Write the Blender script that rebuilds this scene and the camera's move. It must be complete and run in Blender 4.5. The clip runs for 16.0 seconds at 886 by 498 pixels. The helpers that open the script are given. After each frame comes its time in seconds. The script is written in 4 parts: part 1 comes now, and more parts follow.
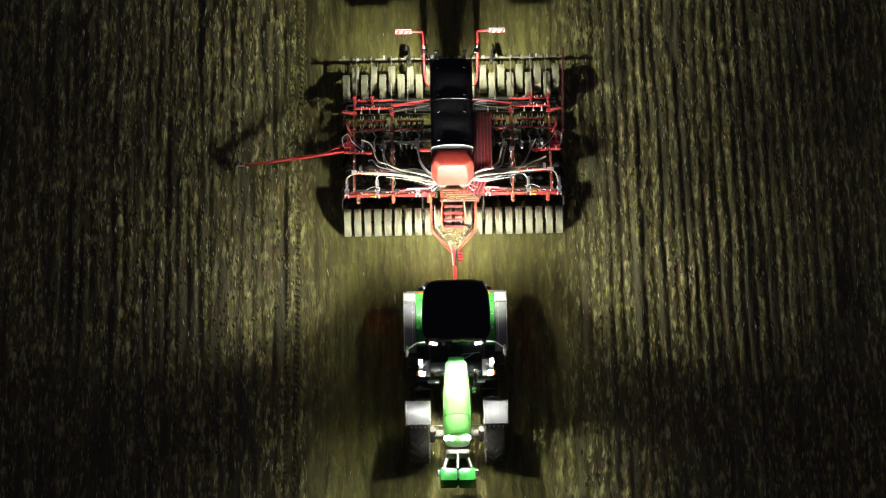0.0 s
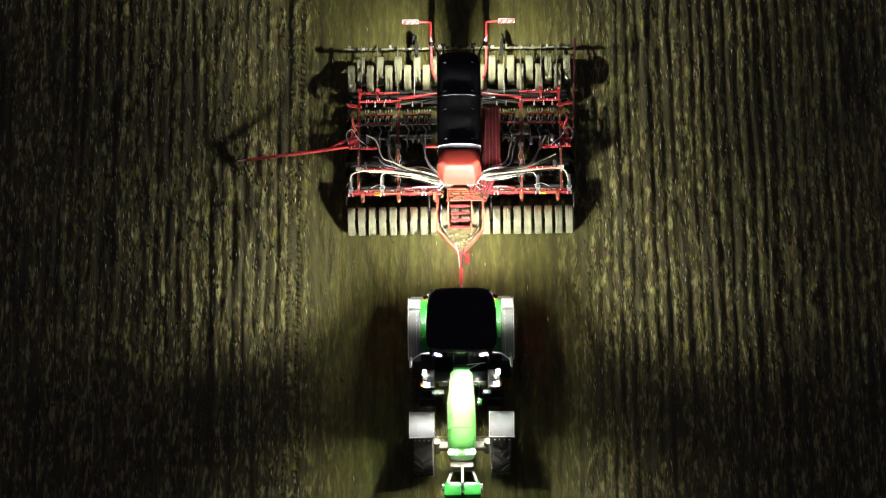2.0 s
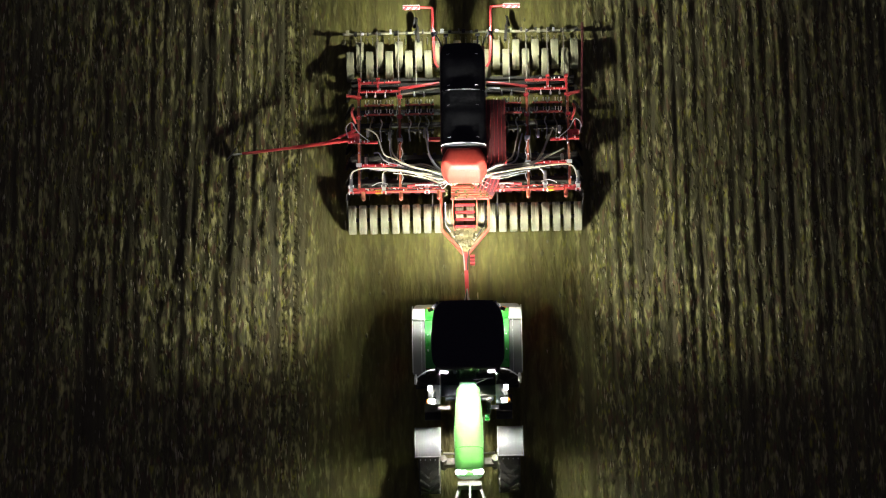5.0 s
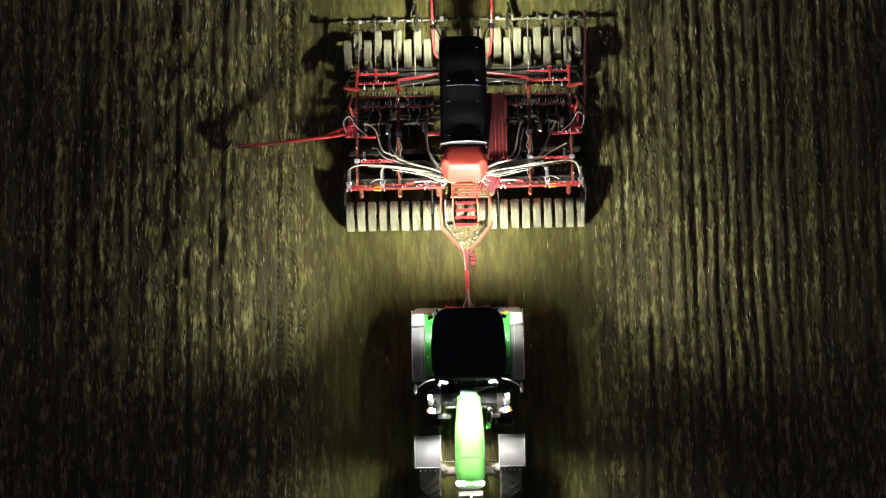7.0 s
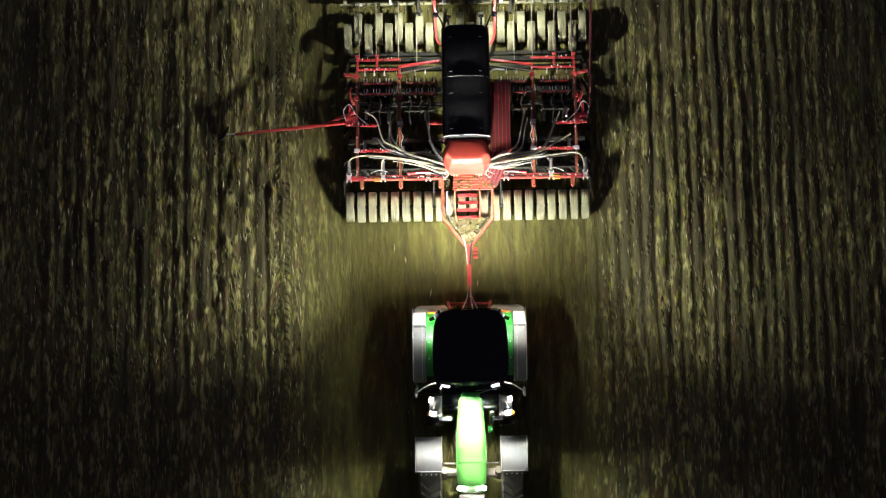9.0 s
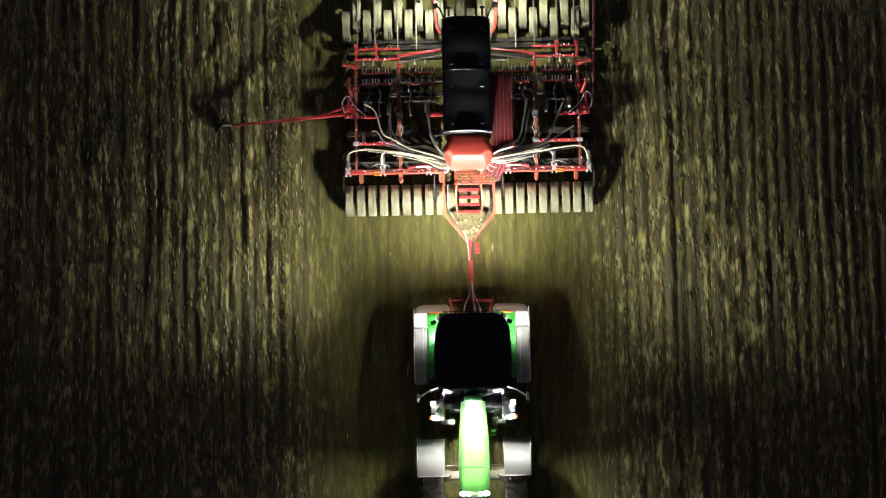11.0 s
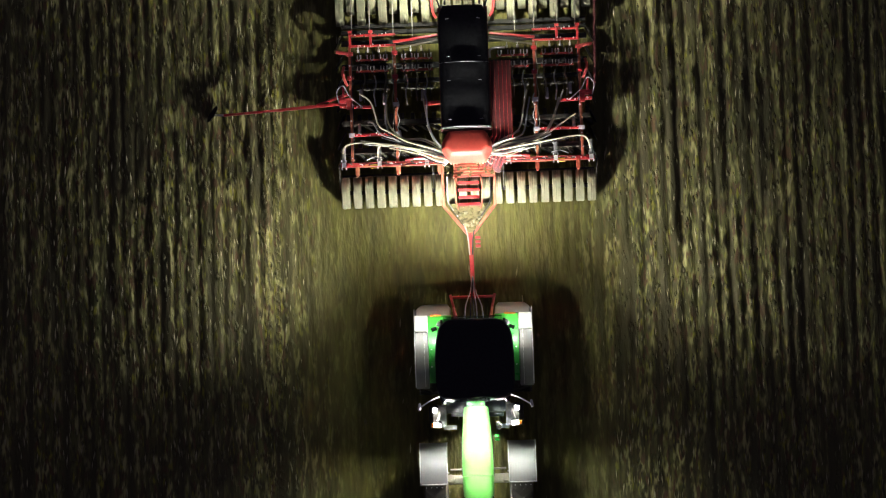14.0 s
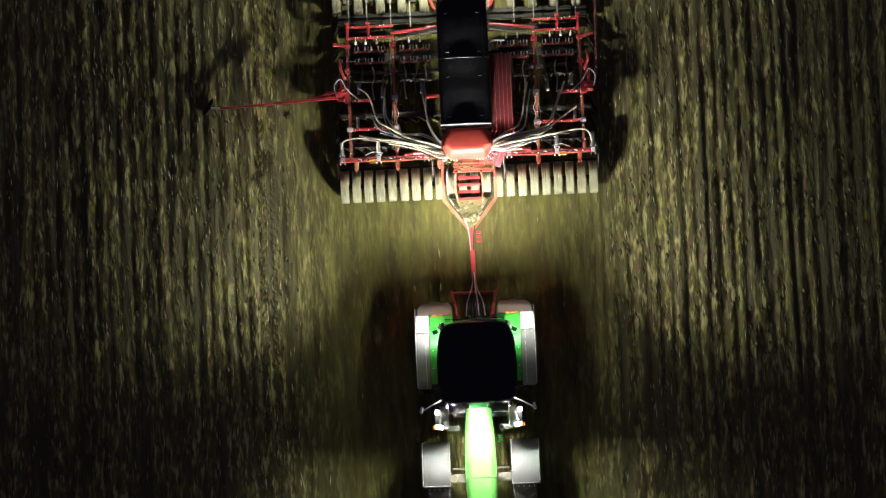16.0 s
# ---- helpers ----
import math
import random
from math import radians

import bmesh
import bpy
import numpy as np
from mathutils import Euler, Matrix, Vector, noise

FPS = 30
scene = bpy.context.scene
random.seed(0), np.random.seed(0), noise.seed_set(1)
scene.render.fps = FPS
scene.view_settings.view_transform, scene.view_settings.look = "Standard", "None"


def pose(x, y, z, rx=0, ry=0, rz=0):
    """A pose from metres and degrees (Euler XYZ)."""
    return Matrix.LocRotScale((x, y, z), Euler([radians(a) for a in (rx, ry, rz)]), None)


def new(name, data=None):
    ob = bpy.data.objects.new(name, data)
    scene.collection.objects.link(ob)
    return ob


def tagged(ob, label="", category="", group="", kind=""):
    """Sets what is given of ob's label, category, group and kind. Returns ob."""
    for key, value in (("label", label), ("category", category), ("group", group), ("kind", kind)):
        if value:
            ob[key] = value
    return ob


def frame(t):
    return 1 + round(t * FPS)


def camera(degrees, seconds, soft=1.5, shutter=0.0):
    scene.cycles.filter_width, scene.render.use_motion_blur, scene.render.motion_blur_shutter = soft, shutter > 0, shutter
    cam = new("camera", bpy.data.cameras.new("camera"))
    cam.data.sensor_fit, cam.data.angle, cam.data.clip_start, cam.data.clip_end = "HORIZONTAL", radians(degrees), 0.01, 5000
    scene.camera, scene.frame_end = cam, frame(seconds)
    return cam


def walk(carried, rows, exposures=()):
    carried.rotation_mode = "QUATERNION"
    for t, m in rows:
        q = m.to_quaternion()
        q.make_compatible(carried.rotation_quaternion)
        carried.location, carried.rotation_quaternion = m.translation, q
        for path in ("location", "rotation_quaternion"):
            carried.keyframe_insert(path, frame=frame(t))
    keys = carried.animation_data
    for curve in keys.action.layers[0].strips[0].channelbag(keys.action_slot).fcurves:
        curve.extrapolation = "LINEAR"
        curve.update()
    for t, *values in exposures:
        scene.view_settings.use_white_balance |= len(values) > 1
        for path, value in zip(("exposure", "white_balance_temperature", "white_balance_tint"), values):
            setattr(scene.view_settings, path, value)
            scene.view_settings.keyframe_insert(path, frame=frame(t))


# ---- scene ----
# The machines drive towards -y. Places on them are given in the machine's own plan,
# whose origin lies under the front packer at the clip's start; the plan then slides by DRIVE.
DRIVE = [(0.0, 0.000), (0.5, 1.640), (1.0, 3.278), (1.5, 4.915), (2.0, 6.550), (2.5, 8.184), (3.0, 9.815), (3.5, 11.445), (4.0, 13.074), (6.5, 21.188), (7.0, 22.805), (7.5, 24.420), (8.0, 26.033), (8.5, 27.642), (9.0, 29.245), (11.5, 37.168), (12.0, 38.734), (12.5, 40.300), (13.0, 41.872), (13.5, 43.449), (14.0, 45.032), (14.5, 46.620), (15.0, 48.214), (15.5, 49.814), (16.0, 51.419)]
CAMERA_PLAN = [
    (0.0, -0.007, -59.044, 93.578, 32.130, 0.661, -0.787),
    (0.5, 0.251, -57.527, 93.531, 31.470, 0.772, -0.668),
    (1.0, 0.508, -56.042, 93.507, 30.821, 0.837, -0.488),
    (1.5, 0.696, -54.607, 93.509, 30.160, 0.875, -0.333),
    (2.0, 0.747, -53.203, 93.533, 29.505, 0.896, -0.288),
    (2.5, 0.658, -51.776, 93.558, 28.842, 0.824, -0.253),
    (3.0, 0.475, -50.308, 93.584, 28.139, 0.758, -0.300),
    (3.5, 0.314, -48.811, 93.641, 27.410, 0.700, -0.367),
    (4.0, 0.226, -47.259, 93.735, 26.613, 0.742, -0.516),
    (6.5, 0.443, -39.187, 94.428, 22.330, 1.005, -0.963),
    (7.0, 0.484, -37.501, 94.530, 21.428, 0.980, -0.880),
    (7.5, 0.515, -35.828, 94.612, 20.508, 0.986, -0.845),
    (8.0, 0.469, -34.279, 94.681, 19.634, 0.917, -0.801),
    (8.5, 0.335, -32.816, 94.720, 18.799, 0.800, -0.669),
    (9.0, 0.228, -31.382, 94.734, 17.996, 0.730, -0.701),
    (11.5, 0.153, -23.939, 94.679, 13.736, 0.742, -1.116),
    (12.0, 0.188, -22.419, 94.633, 12.853, 0.780, -1.262),
    (12.5, 0.301, -20.887, 94.546, 11.942, 0.875, -1.488),
    (13.0, 0.494, -19.302, 94.378, 11.017, 1.019, -1.765),
    (13.5, 0.685, -17.688, 94.254, 10.071, 1.126, -1.862),
    (14.0, 0.795, -16.058, 94.173, 9.078, 1.174, -1.881),
    (14.5, 0.831, -14.437, 94.087, 8.082, 1.182, -1.941),
    (15.0, 0.834, -12.883, 94.016, 7.136, 1.173, -2.115),
    (15.5, 0.830, -11.398, 93.946, 6.242, 1.149, -2.228),
    (16.0, 0.835, -9.931, 93.854, 5.329, 1.137, -2.407),
]


def driven(t):
    return float(np.interp(t, [a for a, _ in DRIVE], [b for _, b in DRIVE]))


cam = camera(12.43, 16.0, soft=1.1, shutter=0.6)
walk(cam, [(t, pose(x, y - driven(t), z, rx, ry, rz)) for t, x, y, z, rx, ry, rz in CAMERA_PLAN])

# ---- world: a clear night, hardly any light of its own ----
world = bpy.data.worlds.new("night")
scene.world = world
world.use_nodes = True
world.node_tree.nodes["Background"].inputs[0].default_value = (0.58, 0.53, 0.9, 1)
world.node_tree.nodes["Background"].inputs[1].default_value = 0.056
scene.view_settings.exposure = 0.0

LAMP_REAR, LAMP_REAR_SIDE, LAMP_HOOD, LAMP_FRONT, LAMP_SIDE, LAMP_BELT, LAMP_HEAD, LAMP_DRILL, LAMP_SPILL = 74000, 57000, 15000, 9500, 30, 18, 260, 8800, 2200


# ---- materials ----
def material(name, colour, rough=0.6, metal=0.0, grain=30.0, vary=0.25, dust=0.0, dust_colour=(0.2, 0.17, 0.09), bump=0.15, stretch=(1, 1, 1), coat=0.0):
    m = bpy.data.materials.new(name)
    m.use_nodes = True
    nt = m.node_tree
    b = nt.nodes["Principled BSDF"]
    co = nt.nodes.new("ShaderNodeTexCoord")
    mp = nt.nodes.new("ShaderNodeMapping")
    mp.inputs["Scale"].default_value = stretch
    nt.links.new(co.outputs["Object"], mp.inputs[0])
    fine = nt.nodes.new("ShaderNodeTexNoise")
    fine.inputs["Scale"].default_value, fine.inputs["Detail"].default_value = grain, 5
    broad = nt.nodes.new("ShaderNodeTexNoise")
    broad.inputs["Scale"].default_value, broad.inputs["Detail"].default_value = grain * 0.12, 4
    for n in (fine, broad):
        nt.links.new(mp.outputs[0], n.inputs["Vector"])
    base = nt.nodes.new("ShaderNodeMix")
    base.data_type = "RGBA"
    base.inputs[6].default_value = tuple(c * (1 - vary) for c in colour) + (1,)
    base.inputs[7].default_value = tuple(min(1, c * (1 + vary)) for c in colour) + (1,)
    nt.links.new(fine.outputs["Fac"], base.inputs[0])
    out = base.outputs[2]
    if dust:
        ramp = nt.nodes.new("ShaderNodeMapRange")
        ramp.inputs[1].default_value, ramp.inputs[2].default_value = 0.35, 0.75
        ramp.inputs[3].default_value, ramp.inputs[4].default_value = dust * 0.35, dust
        nt.links.new(broad.outputs["Fac"], ramp.inputs[0])
        mix = nt.nodes.new("ShaderNodeMix")
        mix.data_type = "RGBA"
        nt.links.new(ramp.outputs[0], mix.inputs[0])
        nt.links.new(out, mix.inputs[6])
        mix.inputs[7].default_value = dust_colour + (1,)
        out = mix.outputs[2]
    nt.links.new(out, b.inputs["Base Color"])
    rr = nt.nodes.new("ShaderNodeMapRange")
    rr.inputs[3].default_value, rr.inputs[4].default_value = max(0.03, rough - 0.12), min(1, rough + 0.12)
    nt.links.new(broad.outputs["Fac"], rr.inputs[0])
    nt.links.new(rr.outputs[0], b.inputs["Roughness"])
    b.inputs["Metallic"].default_value = metal
    b.inputs["Coat Weight"].default_value = coat
    if bump:
        bp = nt.nodes.new("ShaderNodeBump")
        bp.inputs["Strength"].default_value, bp.inputs["Distance"].default_value = bump, 0.01
        nt.links.new(fine.outputs["Fac"], bp.inputs["Height"])
        nt.links.new(bp.outputs[0], b.inputs["Normal"])
    return m


def glowing(name, colour, strength):
    m = bpy.data.materials.new(name)
    m.use_nodes = True
    b = m.node_tree.nodes["Principled BSDF"]
    b.inputs["Base Color"].default_value = (0.8, 0.8, 0.8, 1)
    b.inputs["Emission Color"].default_value = colour + (1,)
    b.inputs["Emission Strength"].default_value = strength
    return m


RED = material("red_paint", (0.5, 0.017, 0.03), 0.32, 0, 26, 0.35, 0.24, (0.34, 0.22, 0.12), bump=0.1, coat=0.3)
RED_DARK = material("red_paint_dark", (0.42, 0.018, 0.03), 0.5, 0, 26, 0.35, 0.36, (0.3, 0.2, 0.1), bump=0.12)
RED_DUSTY = material("red_paint_dusty", (0.5, 0.06, 0.035), 0.6, 0, 14, 0.4, 0.6, (0.36, 0.27, 0.13), bump=0.2)
# much darker copy of the red paint, with shade put into the colour
RED_SHADE = material("red_paint_shaded", (0.07, 0.004, 0.01), 0.6, 0, 26, 0.25, 0.15, bump=0.08)
RED_LID = material("red_plastic_lid", (0.5, 0.03, 0.017), 0.6, 0, 14, 0.22, 0.22, (0.42, 0.16, 0.1), bump=0.08)
GREEN = material("green_paint", (0.03, 0.36, 0.04), 0.3, 0, 22, 0.12, 0.08, bump=0.03, coat=0.5)
# lighter copy of GREEN: lamp overexposure put into its base and pale dust
BONNET = material("green_bonnet_lit", (0.1, 0.42, 0.06), 0.35, 0, 22, 0.1, 0.1, (0.4, 0.45, 0.3), bump=0.03, coat=0.5)
# fender plastic lightened to stand for the lamp's glare on it
LIT_PLASTIC = material("lit_fender_plastic", (0.68, 0.68, 0.64), 0.45, 0, 35, 0.15, 0.2, bump=0.08)
COULTER_IRON = material("dusty_coulter_iron", (0.14, 0.13, 0.1), 0.6, 0.2, 30, 0.3, 0.5, bump=0.2)
BLACK_IRON = material("black_disc_iron", (0.02, 0.02, 0.018), 0.6, 0.2, 30, 0.3, 0.18, bump=0.2)
BLACK_ROOF = material("black_roof_shell", (0.034, 0.033, 0.037), 0.85, 0, 20, 0.3, 0.0, bump=0.05)
BLACK_ROOF.node_tree.nodes["Principled BSDF"].inputs["Specular IOR Level"].default_value = 0.08
TARP = material("black_tarpaulin", (0.026, 0.026, 0.027), 0.8, 0, 14, 0.4, 0.0, bump=0.3)
TARP.node_tree.nodes["Principled BSDF"].inputs["Specular IOR Level"].default_value = 0.15
# near black so the added beams read as shade; the markers share it
BLACK_STEEL = material("near_black_steel", (0.01, 0.01, 0.009), 0.75, 0.1, 12, 0.5, 0.06, bump=0.25)
CHASSIS = material("dark_cast_iron", (0.025, 0.027, 0.025), 0.6, 0.2, 30, 0.4, 0.25, bump=0.2)
GREY_PLASTIC = material("grey_fender_plastic", (0.05, 0.051, 0.05), 0.55, 0, 35, 0.2, 0.14, (0.17, 0.16, 0.13), bump=0.08)
DARK_PLASTIC = material("dark_fender_plastic", (0.2, 0.205, 0.205), 0.5, 0, 35, 0.2, 0.3, bump=0.08)
RUBBER = material("black_rubber", (0.02, 0.02, 0.02), 0.85, 0, 40, 0.3, 0.35, bump=0.3)
RUBBER_DUSTY = material("dust_caked_rubber", (0.14, 0.135, 0.085), 0.9, 0, 30, 0.3, 0.9, (0.35, 0.345, 0.2), bump=0.4)
STEEL = material("worn_steel", (0.27, 0.25, 0.2), 0.5, 0.5, 40, 0.25, 0.3, bump=0.1)
ZINC = material("galvanised_steel", (0.6, 0.6, 0.58), 0.45, 0.3, 40, 0.2, 0.1, bump=0.1)
HOSE = material("cream_seed_hose", (0.62, 0.6, 0.4), 0.45, 0, 60, 0.2, 0.25, bump=0.2)
HOSE_GREY = material("grey_seed_hose", (0.42, 0.43, 0.42), 0.5, 0, 60, 0.25, 0.3, bump=0.2)
HYDRAULIC = material("black_hydraulic_hose", (0.02, 0.02, 0.022), 0.5, 0, 60, 0.2, 0.1, bump=0.1)
YELLOW = material("yellow_reflector", (0.85, 0.55, 0.03), 0.4, 0, 40, 0.1, 0.1, bump=0.05)
AMBER = material("amber_lens", (0.85, 0.25, 0.02), 0.3, 0, 40, 0.1, bump=0)
WHITE = material("white_board", (0.62, 0.56, 0.54), 0.5, 0, 30, 0.08, 0.1, bump=0.03)
INTERIOR = material("dark_cab_interior", (0.03, 0.03, 0.032), 0.7, 0, 30, 0.3, bump=0.1)
SOIL_CAKE = material("soil_crust", (0.15, 0.138, 0.055), 0.95, 0, 18, 0.4, 0.0, bump=0.6)
glass = bpy.data.materials.new("cab_glass")
glass.use_nodes = True
gb = glass.node_tree.nodes["Principled BSDF"]
gb.inputs["Transmission Weight"].default_value, gb.inputs["Roughness"].default_value, gb.inputs["IOR"].default_value = 1.0, 0.02, 1.1
gb.inputs["Base Color"].default_value = (0.75, 0.85, 0.82, 1)


def soil_material():
    m = bpy.data.materials.new("stubble_soil")
    m.use_nodes = True
    nt = m.node_tree
    b = nt.nodes["Principled BSDF"]
    co = nt.nodes.new("ShaderNodeTexCoord")
    fac = []
    for scale, detail in (((4.2, 0.5, 1), 3), ((7.5, 1.7, 1), 4), ((0.35, 0.12, 1), 3), ((14, 3.2, 1), 4), ((8, 2.4, 4), 2), ((11, 3.0, 7), 2), ((3.4, 0.22, 2), 2)):
        mp = nt.nodes.new("ShaderNodeMapping")
        mp.inputs["Scale"].default_value = scale
        nt.links.new(co.outputs["Object"], mp.inputs[0])
        n = nt.nodes.new("ShaderNodeTexNoise")
        n.inputs["Scale"].default_value, n.inputs["Detail"].default_value = 1.0, detail
        nt.links.new(mp.outputs[0], n.inputs["Vector"])
        fac.append(n.outputs["Fac"])

    def mixed(f, low, high, a, c):
        r = nt.nodes.new("ShaderNodeMapRange")
        r.inputs[1].default_value, r.inputs[2].default_value = low, high
        nt.links.new(f, r.inputs[0])
        x = nt.nodes.new("ShaderNodeMix")
        x.data_type = "RGBA"
        nt.links.new(r.outputs[0], x.inputs[0])
        for k, s in ((6, a), (7, c)):
            if isinstance(s, tuple):
                x.inputs[k].default_value = s + (1,)
            else:
                nt.links.new(s, x.inputs[k])
        return x.outputs[2]

    earth = mixed(fac[0], 0.38, 0.62, (0.075, 0.066, 0.03), (0.21, 0.195, 0.066))
    both = mixed(fac[2], 0.35, 0.7, earth, (0.14, 0.142, 0.05))
    straw = mixed(fac[1], 0.5, 0.6, both, (0.48, 0.44, 0.17))
    brown = mixed(fac[4], 0.55, 0.62, straw, (0.16, 0.1, 0.05))
    leaf = mixed(fac[5], 0.6, 0.67, brown, (0.33, 0.31, 0.05))
    fine = mixed(fac[3], 0.36, 0.52, (0.088, 0.078, 0.04), leaf)
    rows = mixed(fac[6], 0.38, 0.52, (0.098, 0.088, 0.043), fine)
    # smoother strip ahead of the drill, its colour lowered to offset lamp brightness
    sep = nt.nodes.new("ShaderNodeSeparateXYZ")
    nt.links.new(co.outputs["Object"], sep.inputs[0])
    off = nt.nodes.new("ShaderNodeMath")
    off.operation = "ADD"
    off.inputs[1].default_value = 0.4
    nt.links.new(sep.outputs["X"], off.inputs[0])
    far = nt.nodes.new("ShaderNodeMath")
    far.operation = "ABSOLUTE"
    nt.links.new(off.outputs[0], far.inputs[0])
    plain = mixed(fac[0], 0.3, 0.7, (0.08, 0.072, 0.024), (0.17, 0.157, 0.04))
    rolled = nt.nodes.new("ShaderNodeMix")
    rolled.data_type = "RGBA"
    rolled.inputs[0].default_value = 0.14
    nt.links.new(plain, rolled.inputs[6])
    nt.links.new(fine, rolled.inputs[7])
    dark = mixed(far.outputs[0], 2.6, 4.3, rolled.outputs[2], rows)
    nt.links.new(dark, b.inputs["Base Color"])
    b.inputs["Roughness"].default_value = 0.95
    b.inputs["Specular IOR Level"].default_value = 0.2
    bp = nt.nodes.new("ShaderNodeBump")
    bp.inputs["Strength"].default_value, bp.inputs["Distance"].default_value = 0.75, 0.06
    nt.links.new(fac[1], bp.inputs["Height"])
    bp2 = nt.nodes.new("ShaderNodeBump")
    bp2.inputs["Strength"].default_value, bp2.inputs["Distance"].default_value = 0.8, 0.02
    nt.links.new(fac[3], bp2.inputs["Height"])
    nt.links.new(bp.outputs[0], bp2.inputs["Normal"])
    nt.links.new(bp2.outputs[0], b.inputs["Normal"])
    return m


SOIL = soil_material()
STRAW = material("dry_straw", (0.5, 0.45, 0.24), 0.8, 0, 3, 0.5, bump=0)
CLOD = material("earth_clod", (0.14, 0.128, 0.055), 0.95, 0, 5, 0.45, bump=0.4)

# ---- mesh helpers ----
ROOTS = {}


def thing(name, label, category, x, y, z=0.0):
    ob = new(name)
    ob.empty_display_size = 0.3
    ob.location = (x, y, z)
    ROOTS[name] = Vector((x, y, z))
    tagged(ob, label, category)
    return ob


def origin_of(ob):
    place = Vector((0, 0, 0))
    while ob is not None:
        place += ob.location
        ob = ob.parent
    return place


def part(name, bm, mat, parent, label="", at=None, smooth=True):
    """Links a bmesh, drawn in the machine's plan, as one mesh under a thing or a part. at: its own origin in the plan."""
    me = bpy.data.meshes.new(name)
    home = origin_of(parent)
    at = Vector(at) if at is not None else home
    bmesh.ops.translate(bm, verts=bm.verts, vec=-at)
    bmesh.ops.recalc_face_normals(bm, faces=bm.faces)
    bm.to_mesh(me)
    bm.free()
    me.materials.append(mat)
    if smooth:
        me.shade_smooth()
        me.set_sharp_from_angle(angle=radians(38))
    ob = new(name, me)
    ob.parent = parent
    ob.location = at - home
    if label:
        ob["label"] = label
    return ob


def again(ob, name, at, parent):
    """Another object on the same mesh."""
    o = new(name, ob.data)
    o.parent = parent
    o.location = Vector(at) - origin_of(parent)
    return o


def box(bm, c, s, bevel=0.012, turn=None):
    r = bmesh.ops.create_cube(bm, size=1.0)
    vs = r["verts"]
    bmesh.ops.scale(bm, verts=vs, vec=s)
    if bevel:
        es = list({e for v in vs for e in v.link_edges})
        g = bmesh.ops.bevel(bm, geom=es, offset=min(bevel, min(s) * 0.4), segments=2, affect="EDGES", profile=0.6)
        vs = list({v for f in g["faces"] for v in f.verts} | {v for v in vs if v.is_valid})
        seen, stack = set(vs), list(vs)
        while stack:
            for e in stack.pop().link_edges:
                for v in e.verts:
                    if v not in seen:
                        seen.add(v)
                        stack.append(v)
        vs = list(seen)
    if turn is not None:
        bmesh.ops.transform(bm, matrix=turn, verts=vs)
    bmesh.ops.translate(bm, verts=vs, vec=c)
    return bm


def aim(p0, p1):
    d = Vector(p1) - Vector(p0)
    return d, d.to_track_quat("Y", "Z").to_matrix().to_4x4()


def beam(bm, p0, p1, w, h, bevel=0.01):
    d, m = aim(p0, p1)
    return box(bm, (Vector(p0) + Vector(p1)) / 2, (w, d.length, h), bevel, m)


def rod(bm, p0, p1, r, seg=10, r2=None):
    d, _ = aim(p0, p1)
    m = Matrix.Translation((Vector(p0) + Vector(p1)) / 2) @ d.to_track_quat("Z", "Y").to_matrix().to_4x4()
    bmesh.ops.create_cone(bm, cap_ends=True, segments=seg, radius1=r, radius2=r if r2 is None else r2, depth=d.length, matrix=m)
    return bm


def smooth_path(pts, n=6):
    pts = [Vector(p) for p in pts]
    out = []
    for i in range(len(pts) - 1):
        a, b, c, d = pts[max(i - 1, 0)], pts[i], pts[i + 1], pts[min(i + 2, len(pts) - 1)]
        for k in range(n):
            s = k / n
            out.append(0.5 * (2 * b + (c - a) * s + (2 * a - 5 * b + 4 * c - d) * s * s + (3 * b - a - 3 * c + d) * s ** 3))
    return out + [pts[-1]]


def tube(bm, pts, r, seg=8, n=6):
    path = smooth_path(pts, n) if n > 1 else [Vector(p) for p in pts]
    rings = []
    for i, p in enumerate(path):
        d = (path[min(i + 1, len(path) - 1)] - path[max(i - 1, 0)]).normalized()
        side = d.cross(Vector((0, 0, 1)))
        side = side.normalized() if side.length > 1e-3 else Vector((1, 0, 0))
        up = side.cross(d)
        rings.append([bm.verts.new(p + r * (math.cos(a) * side + math.sin(a) * up)) for a in (2 * math.pi * k / seg for k in range(seg))])
    for a, b in zip(rings, rings[1:]):
        for k in range(seg):
            bm.faces.new((a[k], a[(k + 1) % seg], b[(k + 1) % seg], b[k]))
    bm.faces.new(rings[0])
    bm.faces.new(rings[-1])
    return bm


def loft(bm, rings, cap=True):
    vs = [[bm.verts.new(p) for p in ring] for ring in rings]
    n = len(vs[0])
    for a, b in zip(vs, vs[1:]):
        for k in range(n):
            bm.faces.new((a[k], a[(k + 1) % n], b[(k + 1) % n], b[k]))
    if cap:
        bm.faces.new(vs[0])
        bm.faces.new(vs[-1])
    return bm


def superellipse(cx, cz, hw, hh, power, n=28):
    out = []
    for k in range(n):
        a = 2 * math.pi * k / n
        c, s = math.cos(a), math.sin(a)
        out.append((cx + hw * math.copysign(abs(c) ** (2 / power), c), cz + hh * math.copysign(abs(s) ** (2 / power), s)))
    return out


def lathe(bm, profile, seg=28, cx=0.0):
    """profile: (x, radius) rows, turned about the x axis."""
    rings = []
    for k in range(seg):
        a = 2 * math.pi * k / seg
        rings.append([bm.verts.new((cx + x, r * math.cos(a), r * math.sin(a))) for x, r in profile])
    for k in range(seg):
        a, b = rings[k], rings[(k + 1) % seg]
        for j in range(len(profile)):
            j2 = (j + 1) % len(profile)
            bm.faces.new((a[j], a[j2], b[j2], b[j]))
    return bm


